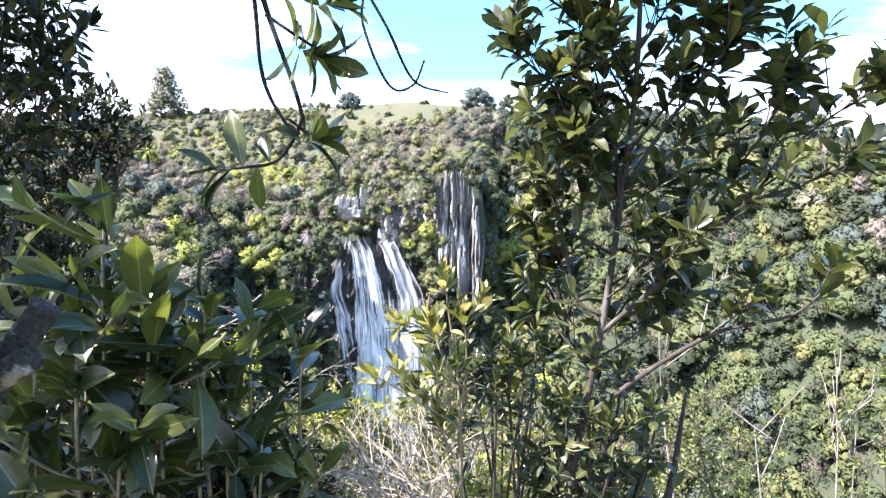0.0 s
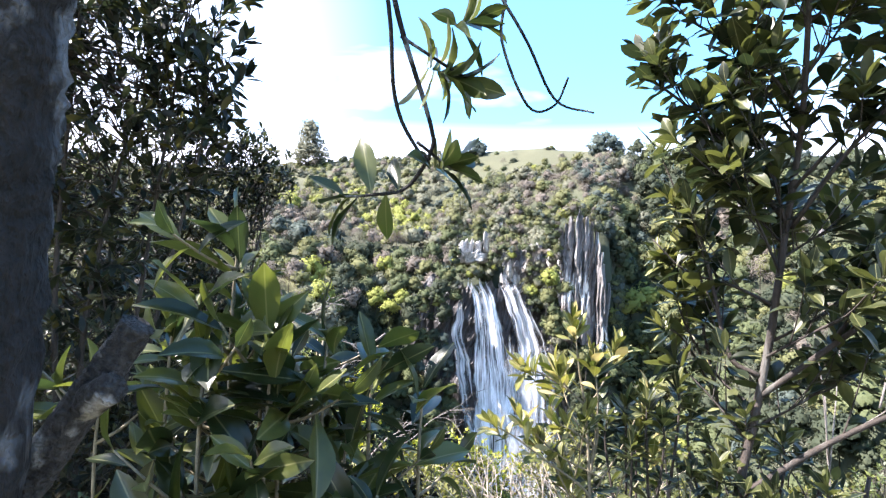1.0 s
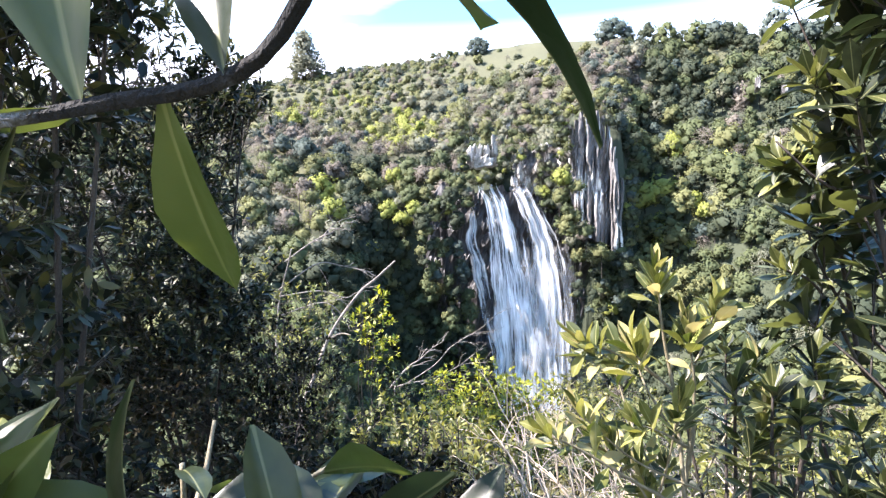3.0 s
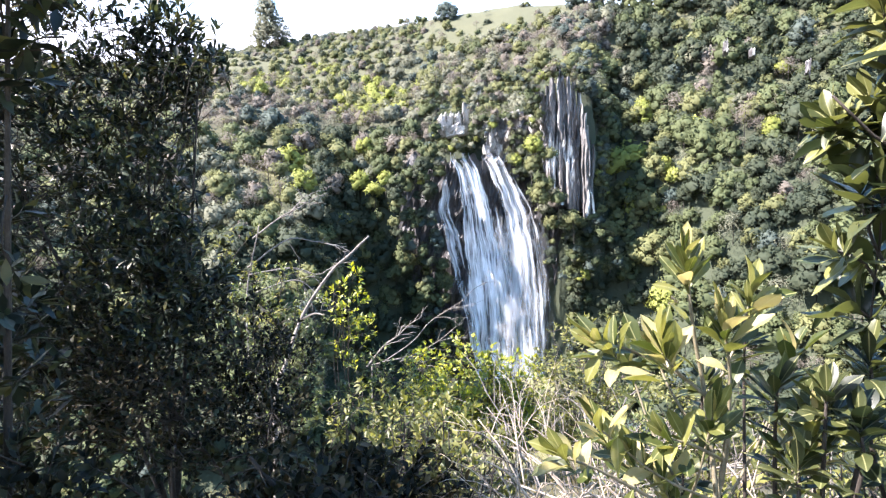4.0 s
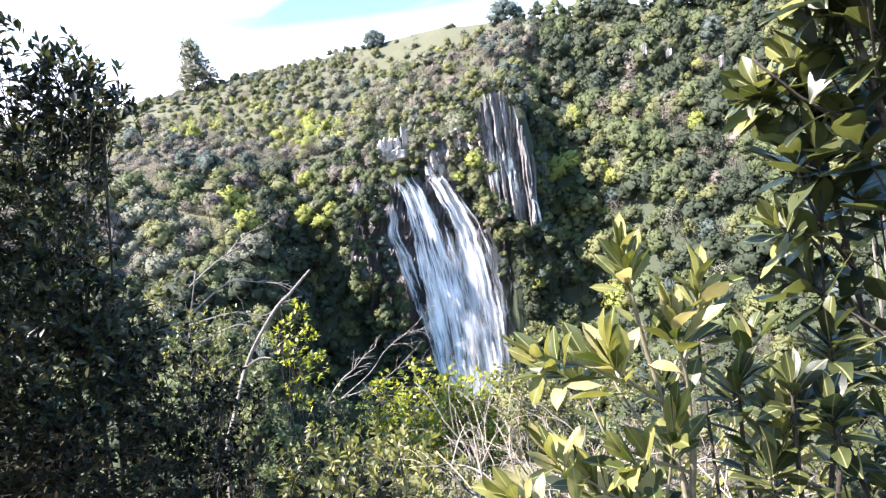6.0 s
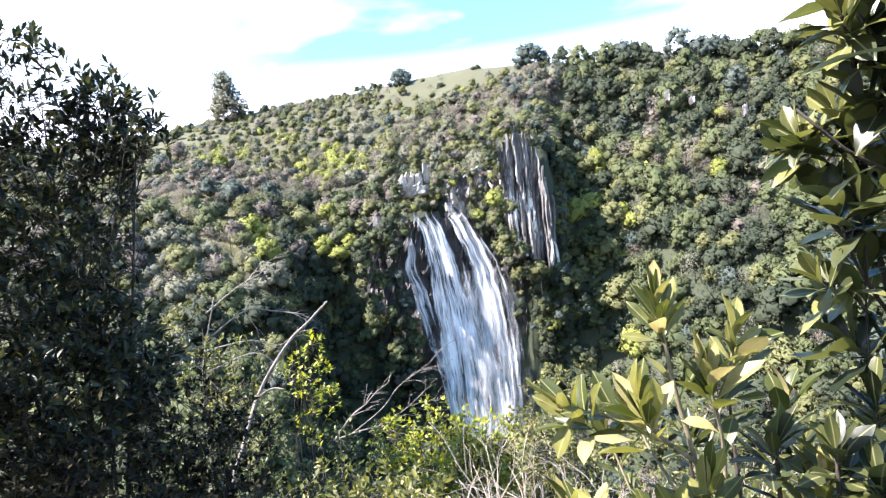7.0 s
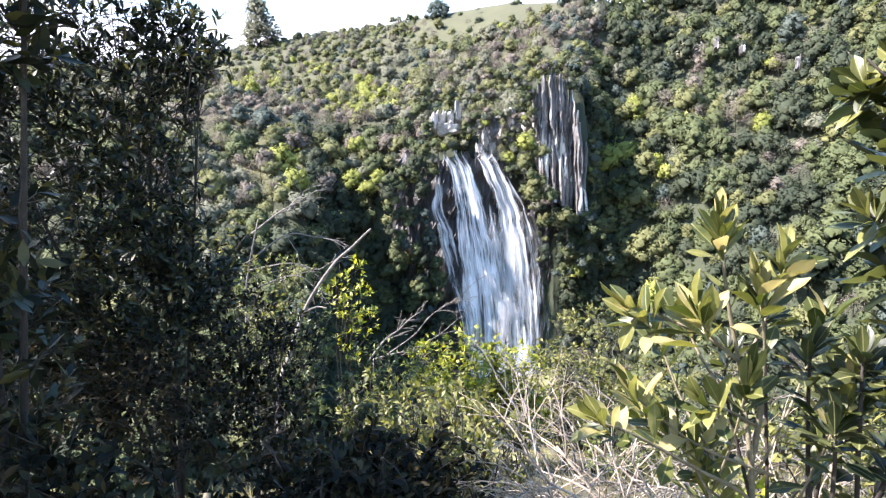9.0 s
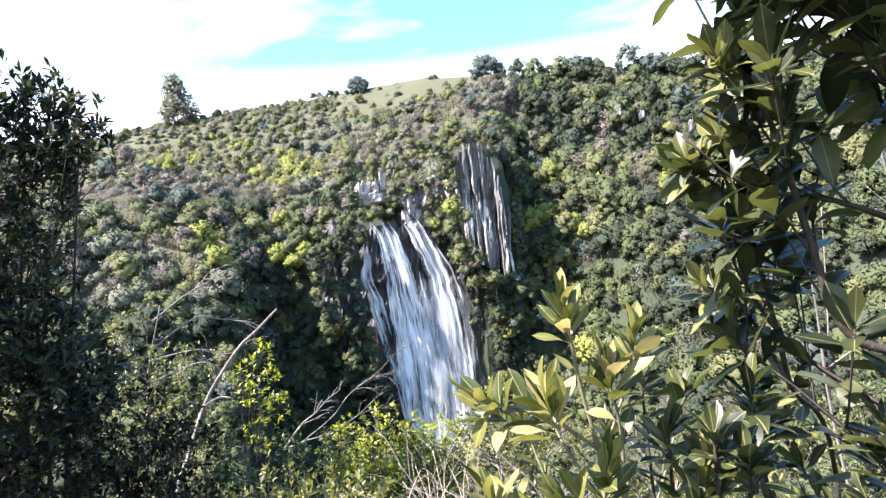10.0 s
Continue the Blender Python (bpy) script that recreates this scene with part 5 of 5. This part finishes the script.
# broad-leaved young plants beside the start of the path
for at, tip_at, n, sides in (((-0.56, 0.97), (-0.575, 0.995, 1.60), 9, 4), ((-0.50, 1.04), (-0.51, 1.03, 1.34), 8, 3), ((-0.70, 1.22), (-0.74, 1.22, 1.36), 8, 4), ((-0.80, 0.98), (-0.84, 1.0, 1.34), 8, 4), ((-0.28, 1.02), (-0.29, 1.0, 1.19), 7, 3), ((-0.50, 0.96), (-0.50, 0.98, 1.46), 12, 4), ((-0.57, 0.90), (-0.56, 0.90, 1.42), 10, 4), ((-0.46, 1.0), (-0.47, 1.0, 1.36), 11, 4), ((-0.63, 1.12), (-0.62, 1.10, 1.46), 10, 4), ((-0.45, 0.92), (-0.46, 0.93, 1.40), 9, 4), ((-0.72, 0.98), (-0.70, 1.0, 1.45), 9, 4), ((-0.56, 1.18), (-0.55, 1.15, 1.27), 9, 4), ((-0.36, 1.1), (-0.38, 1.08, 1.27), 9, 4), ((-0.48, 0.86), (-0.48, 0.88, 1.22), 9, 4), ((-0.78, 1.12), (-0.75, 1.1, 1.27), 9, 4), ((-0.27, 1.2), (-0.26, 1.16, 1.34), 8, 3), ((-0.36, 1.14), (-0.35, 1.12, 1.40), 8, 4), ((-0.42, 1.1), (-0.42, 1.06, 1.44), 9, 4), ((-0.5, 1.22), (-0.5, 1.2, 1.42), 9, 4)):
    root, tip = on_ground(*at), Vector(tip_at)
    line = curve_points([root, root.lerp(tip, 0.5) + Vector((0.02, 0.02, 0)), tip - Vector((0, 0, 0.2)), tip], 7)
    stems, poses = [(line, 0.006, 0.0025)], whorl(rg, tip, Vector((rg.uniform(-.4, .3), rg.uniform(-.3, .3), 1)), n * 2 // 3, (8, 70), (0.7, 1.3), 0.09)
    for k in range(sides - 1):
        p = line[int(len(line) * rg.uniform(0.55, 0.9))]
        a = rg.uniform(0, 6.28)
        way = Vector((math.cos(a), math.sin(a), rg.uniform(0.2, 0.8))).normalized()
        twig = curve_points([p, p + way * 0.06, p + way * rg.uniform(0.09, 0.16) + Vector((0, 0, 0.02))], 4)
        if twig[-1].x > -0.34 and twig[-1].z > (1.3 if twig[-1].y < 1.02 else 1.44):
            continue
        stems.append((twig, 0.0035, 0.002))
        poses += whorl(rg, twig[-1], way + Vector((0, 0, 0.3)), rg.randint(3, 5), (12, 80), (0.6, 1.25), 0.07)
    poses += along(rg, line, 8, 0.5, 66, (0.6, 1.2))
    poses = [m for m in poses if clear_of_path(m)]
    poses = [m for m in poses if m.translation.x < -0.33 or m.translation.z < (1.37 if m.translation.y < 0.6 else 1.30 if m.translation.y < 1.02 else 1.38)]
    plant("young_tree", "young tree shoot with large dark glossy leaves", "sapling", root, stems, poses, LEAF_BROAD, BARK_YOUNG, "broad-leaved shoots", seed=8)


# leafy trees and bushes filled by region
def bushy(name, label, category, root, trunk_tops, regions, count, per, leaves, bark, group="", seed=1, reach=0.22, r0=0.03, limit=150):
    """Stems from the root to each top, and twigs that fill the regions (centre, radii) with leaves along their ends."""
    rg = random.Random(seed)
    root = Vector(root)
    stems, poses, nodes = [], [], []
    for tip in trunk_tops:
        tip = Vector(tip)
        mid = root.lerp(tip, 0.5) + Vector((rg.uniform(-.1, .1), rg.uniform(-.1, .1), 0.05))
        line = curve_points([root, mid, tip], 7)
        stems.append((line, r0, r0 * 0.25))
        nodes += line[4:]
    total = sum(b[0] * b[1] * b[2] for _, b in regions)
    for c, b in regions:
        for i in range(int(count * b[0] * b[1] * b[2] / total)):
            while True:
                d = Vector((rg.uniform(-1, 1), rg.uniform(-1, 1), rg.uniform(-1, 1)))
                if 0.15 < d.length < 1:
                    break
            q = Vector(c) + Vector((d.x * b[0], d.y * b[1], d.z * b[2]))
            if q.z < land(q.x, q.y) + 0.05:
                continue
            near = min(rg.sample(nodes, min(len(nodes), 7)), key=lambda n: (n - q).length)
            way = (q - near)
            way = (way.normalized() * 0.7 + Vector((rg.uniform(-.5, .5), rg.uniform(-.5, .5), rg.uniform(0.0, .7)))).normalized()
            start = q - way * reach * rg.uniform(0.6, 1.2)
            if i % 3 == 0:
                line = curve_points([near, near.lerp(start, 0.6) + Vector((0, 0, 0.03)), start, q], 3)
            else:
                line = curve_points([start, start.lerp(q, 0.5) + Vector((rg.uniform(-.02, .02), rg.uniform(-.02, .02), 0.01)), q], 3)
            stems.append((line, 0.004, 0.0015))
            poses += along(rg, line[-5:], per, 0.1, 50, (0.7, 1.15))
            poses += whorl(rg, q, way, 4, (10, 60), (0.7, 1.05), 0.01)
    return plant(name, label, category, root, stems, poses, leaves, bark, group, "branch", limit, seed, 10)


# last two regions: unseen crown, extended leftwards to cast shade
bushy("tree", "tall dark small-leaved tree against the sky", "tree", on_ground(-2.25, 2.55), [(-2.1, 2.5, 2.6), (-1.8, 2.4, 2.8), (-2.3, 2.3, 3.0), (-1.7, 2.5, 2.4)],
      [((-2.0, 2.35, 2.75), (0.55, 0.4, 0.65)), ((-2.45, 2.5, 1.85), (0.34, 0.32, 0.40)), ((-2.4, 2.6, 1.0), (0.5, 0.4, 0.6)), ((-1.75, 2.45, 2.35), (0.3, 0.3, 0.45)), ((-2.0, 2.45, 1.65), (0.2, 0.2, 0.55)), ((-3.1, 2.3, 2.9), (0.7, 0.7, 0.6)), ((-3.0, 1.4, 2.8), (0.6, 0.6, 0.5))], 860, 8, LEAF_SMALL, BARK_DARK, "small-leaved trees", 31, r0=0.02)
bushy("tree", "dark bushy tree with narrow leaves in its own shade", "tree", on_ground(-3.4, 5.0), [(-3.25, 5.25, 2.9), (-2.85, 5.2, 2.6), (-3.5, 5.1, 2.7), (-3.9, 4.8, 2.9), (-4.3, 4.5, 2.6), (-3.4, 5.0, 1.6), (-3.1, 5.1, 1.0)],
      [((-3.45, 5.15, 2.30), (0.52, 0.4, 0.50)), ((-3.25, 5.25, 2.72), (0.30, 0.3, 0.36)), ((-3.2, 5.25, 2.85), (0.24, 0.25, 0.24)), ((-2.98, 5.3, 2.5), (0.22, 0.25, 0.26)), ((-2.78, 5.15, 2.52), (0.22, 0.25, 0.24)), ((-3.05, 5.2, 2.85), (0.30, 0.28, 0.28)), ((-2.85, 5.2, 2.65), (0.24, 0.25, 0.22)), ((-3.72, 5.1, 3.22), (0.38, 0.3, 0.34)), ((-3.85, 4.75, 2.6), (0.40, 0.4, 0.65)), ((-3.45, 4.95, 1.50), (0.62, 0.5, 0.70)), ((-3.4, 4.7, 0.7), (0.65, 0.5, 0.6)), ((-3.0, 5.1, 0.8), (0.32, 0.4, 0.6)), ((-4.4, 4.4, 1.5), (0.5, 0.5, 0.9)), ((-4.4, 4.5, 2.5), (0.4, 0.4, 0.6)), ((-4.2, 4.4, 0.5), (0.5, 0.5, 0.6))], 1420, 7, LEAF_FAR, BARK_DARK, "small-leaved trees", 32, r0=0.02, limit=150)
bushy("bush", "sunlit olive bush behind the dark undergrowth", "bush", on_ground(-3.2, 6.3), [(-3.2, 6.3, 0.9), (-2.9, 6.3, 0.6), (-3.5, 6.2, 1.1)],
      [((-3.2, 6.3, 0.7), (0.5, 0.35, 0.6)), ((-2.85, 6.2, 0.2), (0.35, 0.3, 0.5))], 45, 7, LEAF_OLIVE, BARK_DARK, "bushes on the slope", 39, r0=0.01, limit=60)
bushy("bush", "tangled undergrowth bush with brownish leaves darkened for shade", "bush", on_ground(-2.6, 4.9), [(-2.7, 5.0, 0.6), (-2.35, 5.1, 0.4), (-3.0, 4.4, 0.3), (-2.2, 4.6, 0.0)],
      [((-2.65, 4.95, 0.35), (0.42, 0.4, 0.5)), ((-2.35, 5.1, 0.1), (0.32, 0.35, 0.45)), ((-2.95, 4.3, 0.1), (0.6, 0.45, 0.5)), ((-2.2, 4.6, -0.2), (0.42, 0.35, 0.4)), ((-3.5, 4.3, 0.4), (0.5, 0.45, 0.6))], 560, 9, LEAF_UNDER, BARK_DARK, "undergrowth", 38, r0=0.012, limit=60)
bushy("bush", "leafy undergrowth bush, leaves darkened for deep shade", "bush", on_ground(-1.5, 2.6), [(-1.5, 2.6, 0.5), (-1.2, 2.7, 0.4), (-1.8, 2.5, 0.6)],
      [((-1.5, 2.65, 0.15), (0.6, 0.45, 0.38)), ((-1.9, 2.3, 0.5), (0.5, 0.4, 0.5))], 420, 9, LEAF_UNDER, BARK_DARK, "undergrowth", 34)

# unseen tree to the left, added to keep sun and sky off the undergrowth
bushy("tree", "dense dark small-leaved tree, unseen, added to shade the undergrowth", "tree", on_ground(-3.5, 1.7), [(-3.3, 1.8, 2.6), (-3.5, 1.4, 2.4), (-3.2, 2.2, 2.0), (-4.5, 3.4, 3.2), (-4.4, 2.8, 2.4)],
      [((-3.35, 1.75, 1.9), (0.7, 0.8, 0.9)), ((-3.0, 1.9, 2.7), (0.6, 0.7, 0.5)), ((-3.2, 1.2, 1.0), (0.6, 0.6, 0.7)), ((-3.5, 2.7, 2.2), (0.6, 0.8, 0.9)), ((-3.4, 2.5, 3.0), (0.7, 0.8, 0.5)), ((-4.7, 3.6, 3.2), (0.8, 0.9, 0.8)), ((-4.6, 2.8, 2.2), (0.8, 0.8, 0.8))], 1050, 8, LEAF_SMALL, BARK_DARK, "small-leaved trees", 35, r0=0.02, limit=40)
bushy("shrub", "dense dark leathery-leaved shrub round a slender trunk", "shrub", on_ground(0.8, 2.5), [(0.7, 2.4, 0.8), (0.95, 2.5, 0.9), (1.15, 2.6, 0.9), (0.55, 2.5, 0.7)],
      [((0.66, 2.42, 0.8), (0.36, 0.33, 0.36))], 60, 5, LEAF_DARK, BARK_BROWN, "dark shrubs", 37, limit=250)
bushy("bush", "brown-green leafy undergrowth bush, leaves darkened for deep shade", "bush", on_ground(-1.25, 3.05), [(-1.25, 3.05, 0.5), (-1.0, 3.1, 0.45), (-1.5, 3.1, 0.5)],
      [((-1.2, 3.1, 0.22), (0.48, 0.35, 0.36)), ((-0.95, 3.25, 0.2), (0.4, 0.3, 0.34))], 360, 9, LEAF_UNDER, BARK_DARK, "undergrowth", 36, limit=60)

# bushes on the brow of the slope
BUSHES = (
    ("lime-green sunlit bush on the brow of the slope", (-1.05, 6.2), (0.42, 0.4, 0.45), -0.35, 210, LEAF_LIME, 41),
    ("lime-green sunlit bush on the brow of the slope", (-0.62, 6.35), (0.35, 0.35, 0.38), -0.45, 140, LEAF_LIME, 42),
    ("dull green bush with fine leaves", (-1.8, 5.8), (0.5, 0.4, 0.5), -0.35, 170, LEAF_DULL, 43),
    ("dull green bush with fine leaves", (-1.15, 5.0), (0.55, 0.4, 0.42), -0.42, 170, LEAF_DULL, 44),
    ("lime-green leafy bush beside a bare stick", (-2.25, 6.4), (0.28, 0.3, 0.42), 0.42, 46, LEAF_LIME, 45),
    ("pale green bush behind dry twigs", (0.05, 6.2), (0.5, 0.4, 0.5), -0.2, 150, LEAF_OLIVE, 46),
    ("lime-green low bush below the shrub", (0.30, 3.0), (0.30, 0.25, 0.22), 0.22, 90, LEAF_LIME, 47),
    ("dull green low bush among dry stems", (0.75, 3.5), (0.5, 0.45, 0.45), 0.1, 170, LEAF_OLIVE, 48),
    ("olive-green low bush among pale stems", (1.6, 4.6), (0.5, 0.5, 0.5), -0.1, 150, LEAF_OLIVE, 49),
    ("dull green bush at the edge of the slope", (2.5, 4.9), (0.7, 0.5, 0.6), 0.0, 200, LEAF_DULL, 50),
    ("dull green leafy bush on the slope", (3.0, 3.6), (0.5, 0.5, 0.7), 0.3, 160, LEAF_DULL, 51),
    ("dull green undergrowth bush in shade", (-0.85, 3.7), (0.5, 0.4, 0.42), 0.12, 190, LEAF_OLIVE, 52),
    ("dull green undergrowth bush in shade", (-1.3, 4.3), (0.5, 0.4, 0.5), -0.1, 180, LEAF_OLIVE, 53),
    ("dull green bush falling away down the slope", (1.2, 6.8), (0.9, 0.6, 0.6), -0.9, 220, LEAF_OLIVE, 54),
    ("pale olive bush among dry grass", (0.35, 5.4), (0.5, 0.4, 0.35), -0.6, 130, LEAF_DULL, 56),
    ("pale olive bush among dry grass", (-0.2, 7.0), (0.5, 0.4, 0.4), -0.75, 130, LEAF_OLIVE, 57),
    ("lime-green bush on the brow of the slope", (-1.5, 6.6), (0.35, 0.35, 0.35), -0.45, 80, LEAF_LIME, 58),
    ("dark green bush behind the bare stick", (-3.2, 6.6), (0.7, 0.5, 0.8), 0.1, 240, LEAF_DULL, 55),
)
for label, (x, y), radii, z, count, leaves, seed in BUSHES:
    rb = random.Random(seed)
    c = Vector((x, y, z))
    tops = [c + Vector((rb.uniform(-.7, .7) * radii[0], rb.uniform(-.7, .7) * radii[1], rb.uniform(0, .8) * radii[2])) for _ in range(5)]
    bushy("bush", label, "bush", on_ground(x, y), tops, [(c, radii), (c - Vector((0, 0, radii[2] * 0.9)), (radii[0] * 0.9, radii[1] * 0.9, radii[2] * 0.8))], count, 7, leaves, BARK_DARK, "bushes on the slope", seed, r0=0.007, limit=60)

# bare stick and dead twigs
root = on_ground(-2.86, 5.7)
stick = thing("dead_stick", root, "bleached bare stick leaning up out of the bushes", "branch")
v, f = tube([q - root for q in curve_points([root, (-2.81, 5.78, -0.45), (-2.75, 5.95, -0.11), (-2.63, 6.14, 0.30), (-2.39, 6.33, 0.68), (-2.21, 6.42, 0.84), (-2.03, 6.51, 1.01)], 6)], 0.023, 0.011, 8, 0.2, rg)
part("stick", mesh_of("stick", v, f, GREY_WOOD, True), stick)
v, f = tube([q - root for q in curve_points([(-2.66, 6.1, 0.25), (-2.54, 6.18, 0.30), (-2.44, 6.21, 0.28)], 6)], 0.014, 0.006, 6, 0.1, rg)
part("side_twig", mesh_of("side_twig", v, f, DRY_WOOD, True), stick)


def spray(rg, start, way, length, depth, out, r=0.006, droop=0.0):
    """A twig that forks again and again."""
    way = Vector(way).normalized()
    bend = Vector((rg.uniform(-1, 1), rg.uniform(-1, 1), rg.uniform(-1, 1))) * 0.45
    p1 = start + way * length * 0.5 + bend * length * 0.3
    p2 = start + (way + bend * 0.5 - Vector((0, 0, droop))).normalized() * length
    out.append((curve_points([start, p1, p2], 4), r, r * 0.5))
    if depth:
        for k in range(rg.randint(2, 3)):
            s = p1.lerp(p2, rg.random())
            spray(rg, s, way + Vector((rg.uniform(-1, 1), rg.uniform(-1, 1), rg.uniform(-.7, .9))) * 0.8, length * rg.uniform(0.45, 0.75), depth - 1, out, r * 0.6, droop)


def twig_heap(name, label, root, sprays, material, group=""):
    """The longest twigs are parts of their own, the finest ones past them one mass."""
    root = Vector(root)
    top = thing(name, root, label, "dead branches", group)
    out = []
    for start, way, length, depth, r, droop in sprays:
        spray(rg, Vector(start), way, length, depth, out, r, droop)
    out.sort(key=lambda b: -b[1])
    for line, a, b in out[:280]:
        part("twig", mesh_of("twig", *tube([q - root for q in line], a, b, 5), material, True), top)
    if len(out) > 280:
        part("fine_twig", mesh_of("fine_twig", *join([tube([q - root for q in line[::2]], a, b, 3) for line, a, b in out[280:]]), material, True), top, kind="stuff")
    return top


root = on_ground(-0.2, 3.3)
heap = []
for k in range(42):
    x, y = rg.uniform(-0.5, 0.2), rg.uniform(2.95, 3.55)
    z = land(x, y) + rg.uniform(0.0, 0.30)
    heap.append(((x, y, z), (rg.uniform(-1.2, 1.0), rg.uniform(-0.6, 0.3), rg.uniform(0.2, 1.0)), rg.uniform(0.3, 0.55), 3, rg.uniform(0.005, 0.010), 0.22))
twig_heap("dry_brushwood", "tangled heap of bleached dry twigs on the slope", root, heap, DRY_WOOD)
heap = []
for k in range(34):
    x, y = rg.uniform(-0.3, 0.8), rg.uniform(3.5, 4.7)
    heap.append(((x, y, land(x, y) + rg.uniform(0.0, 0.2)), (rg.uniform(-1.2, 1.0), rg.uniform(-0.6, 0.3), rg.uniform(0.1, 0.8)), rg.uniform(0.35, 0.6), 3, rg.uniform(0.005, 0.009), 0.25))
twig_heap("dry_brushwood", "tangled dry twigs lying over litter and herbs", on_ground(0.2, 4.0), heap, GREY_WOOD)
heap = []
for k in range(7):
    x, y = rg.uniform(-0.4, 0.4), rg.uniform(4.4, 5.2)
    heap.append(((x, y, land(x, y)), (rg.uniform(-.9, .9), rg.uniform(-.4, .4), 0.9), rg.uniform(0.4, 0.6), 3, 0.006, 0.1))
twig_heap("dry_brushwood", "pale leafless twigs rising between the bushes", on_ground(0, 4.8), heap, DRY_WOOD)
def bare_bush(label, root, lines, forks, seed):
    """Bare bent branches, given by a few points each, with fine side twigs."""
    rs = random.Random(seed)
    top = thing("dead_bush", root, label, "dead branches")
    for pts, r in lines:
        line = curve_points(pts, 6)
        part("branch", mesh_of("branch", *tube([q - root for q in line], r, r * 0.4, 6, 0.15, rs), GREY_WOOD, True), top)
        out = []
        for k in range(forks if r < 0.016 else 0):
            i = rs.randrange(len(line) // 3, len(line) - 1)
            d = (line[i + 1] - line[i]).normalized()
            spray(rs, line[i], d + Vector((rs.uniform(-.6, .6), rs.uniform(-.6, .6), rs.uniform(-.9, .5))), rs.uniform(0.15, 0.4), 1, out, r * 0.45, 0.15)
        for twig, a, b in out:
            part("twig", mesh_of("twig", *tube([q - root for q in twig], a, b, 4), GREY_WOOD, True), top)
    return top


root = on_ground(-4.4, 8.3)
bare_bush("bare grey twigs drooping out over the gorge", root, (
    ((root, (-4.5, 8.3, -1.2), (-4.45, 8.3, 0.0), (-4.19, 8.35, 0.99)), 0.022),
    (((-4.3, 8.33, 0.8), (-3.95, 8.48, 1.06), (-3.70, 8.60, 1.19), (-3.50, 8.69, 1.31)), 0.014),
    (((-3.82, 8.55, 1.13), (-3.66, 8.63, 1.31), (-3.68, 8.62, 1.40)), 0.010),
    (((-4.4, 8.3, 0.4), (-3.87, 8.49, 0.75), (-3.52, 8.63, 0.70), (-3.15, 8.75, 0.60)), 0.014),
    (((-4.4, 8.3, 0.3), (-3.82, 8.45, 0.36), (-3.50, 8.57, 0.24), (-3.35, 8.62, 0.30)), 0.012),
    (((-4.45, 8.3, 0.0), (-3.79, 8.44, 0.19), (-3.51, 8.52, -0.02), (-3.36, 8.55, -0.12)), 0.012)), 5, 71)
root = on_ground(-2.5, 7.5)
bare_bush("bare dry twigs arching over the bushes", root, (
    ((root, (-2.45, 7.5, -1.2), (-2.43, 7.52, -0.70)), 0.018),
    (((-2.43, 7.52, -0.75), (-1.97, 7.72, -0.47), (-1.76, 7.83, -0.25), (-1.51, 7.92, -0.10), (-1.33, 7.97, 0.01)), 0.008),
    (((-2.49, 7.51, -0.72), (-2.30, 7.62, -0.49), (-2.13, 7.70, -0.38), (-2.06, 7.73, -0.31)), 0.014),
    (((-2.43, 7.52, -0.70), (-2.17, 7.60, -0.65), (-1.90, 7.66, -0.65)), 0.012),
    (((-2.1, 7.6, -0.68), (-1.7, 7.75, -0.50), (-1.45, 7.8, -0.32)), 0.008)), 6, 72)
root = on_ground(2.15, 3.7)
twig_heap("dead_bush", "bleached upright dead stems among the bushes", root, [((2.14, 3.65, land(2.14, 3.65)), (0.02, 0.05, 1), 0.85, 1, 0.008, 0), ((2.19, 3.7, 0.32), (-0.4, 0.3, 0.5), 0.36, 0, 0.007, 0), ((2.5, 3.6, land(2.5, 3.6)), (0.0, 0.0, 1), 1.0, 1, 0.008, 0), ((2.5, 3.6, 0.45), (0.7, 0, 0.7), 0.3, 1, 0.006, 0), ((2.49, 3.6, 0.4), (-0.15, 0, 1), 0.45, 1, 0.006, 0), ((1.72, 4.05, land(1.72, 4.05)), (0.10, 0, 1), 1.5, 1, 0.009, 0), ((1.86, 4.05, 0.95), (0.3, 0, 1), 0.42, 2, 0.008, 0), ((2.8, 3.9, land(2.8, 3.9)), (0.05, 0, 1), 1.1, 1, 0.007, 0)], GREY_WOOD)

# grass and low herbs on the brow
gr = np.random.default_rng(9)
n = 16000
far_out, way = 8.5 * gr.uniform(0.0, 1.0, n) ** 0.6, gr.uniform(0, 2 * np.pi, n)
ax, ay = far_out * np.cos(way), 2.5 + far_out * np.sin(way)
az_ = np.array([land(a, b) for a, b in zip(ax, ay)])
h, lean = gr.uniform(0.07, 0.30, n), gr.normal(size=(n, 2)) * 0.5
turn = gr.uniform(0, np.pi, n)
w = gr.uniform(0.002, 0.006, n)
base = np.stack([ax, ay, az_ - 0.02], 1)
side = np.stack([np.cos(turn) * w, np.sin(turn) * w, np.zeros(n)], 1)
mid = base + np.stack([lean[:, 0] * h * 0.35, lean[:, 1] * h * 0.35, h * 0.6], 1)
end = base + np.stack([lean[:, 0] * h, lean[:, 1] * h, h], 1)
V = np.stack([base - side, base + side, mid + side * 0.8, mid - side * 0.8, end + side * 0.15, end - side * 0.15], 1).reshape(-1, 3)
k = np.arange(n)[:, None] * 6
F = np.concatenate([k + np.array([0, 1, 2, 3]), k + np.array([3, 2, 4, 5])])
tagged(new("grass", quads_mesh("grass", V, F, [M_GRASS])), "sparse dry grass blades over the slope", "grass", kind="stuff")
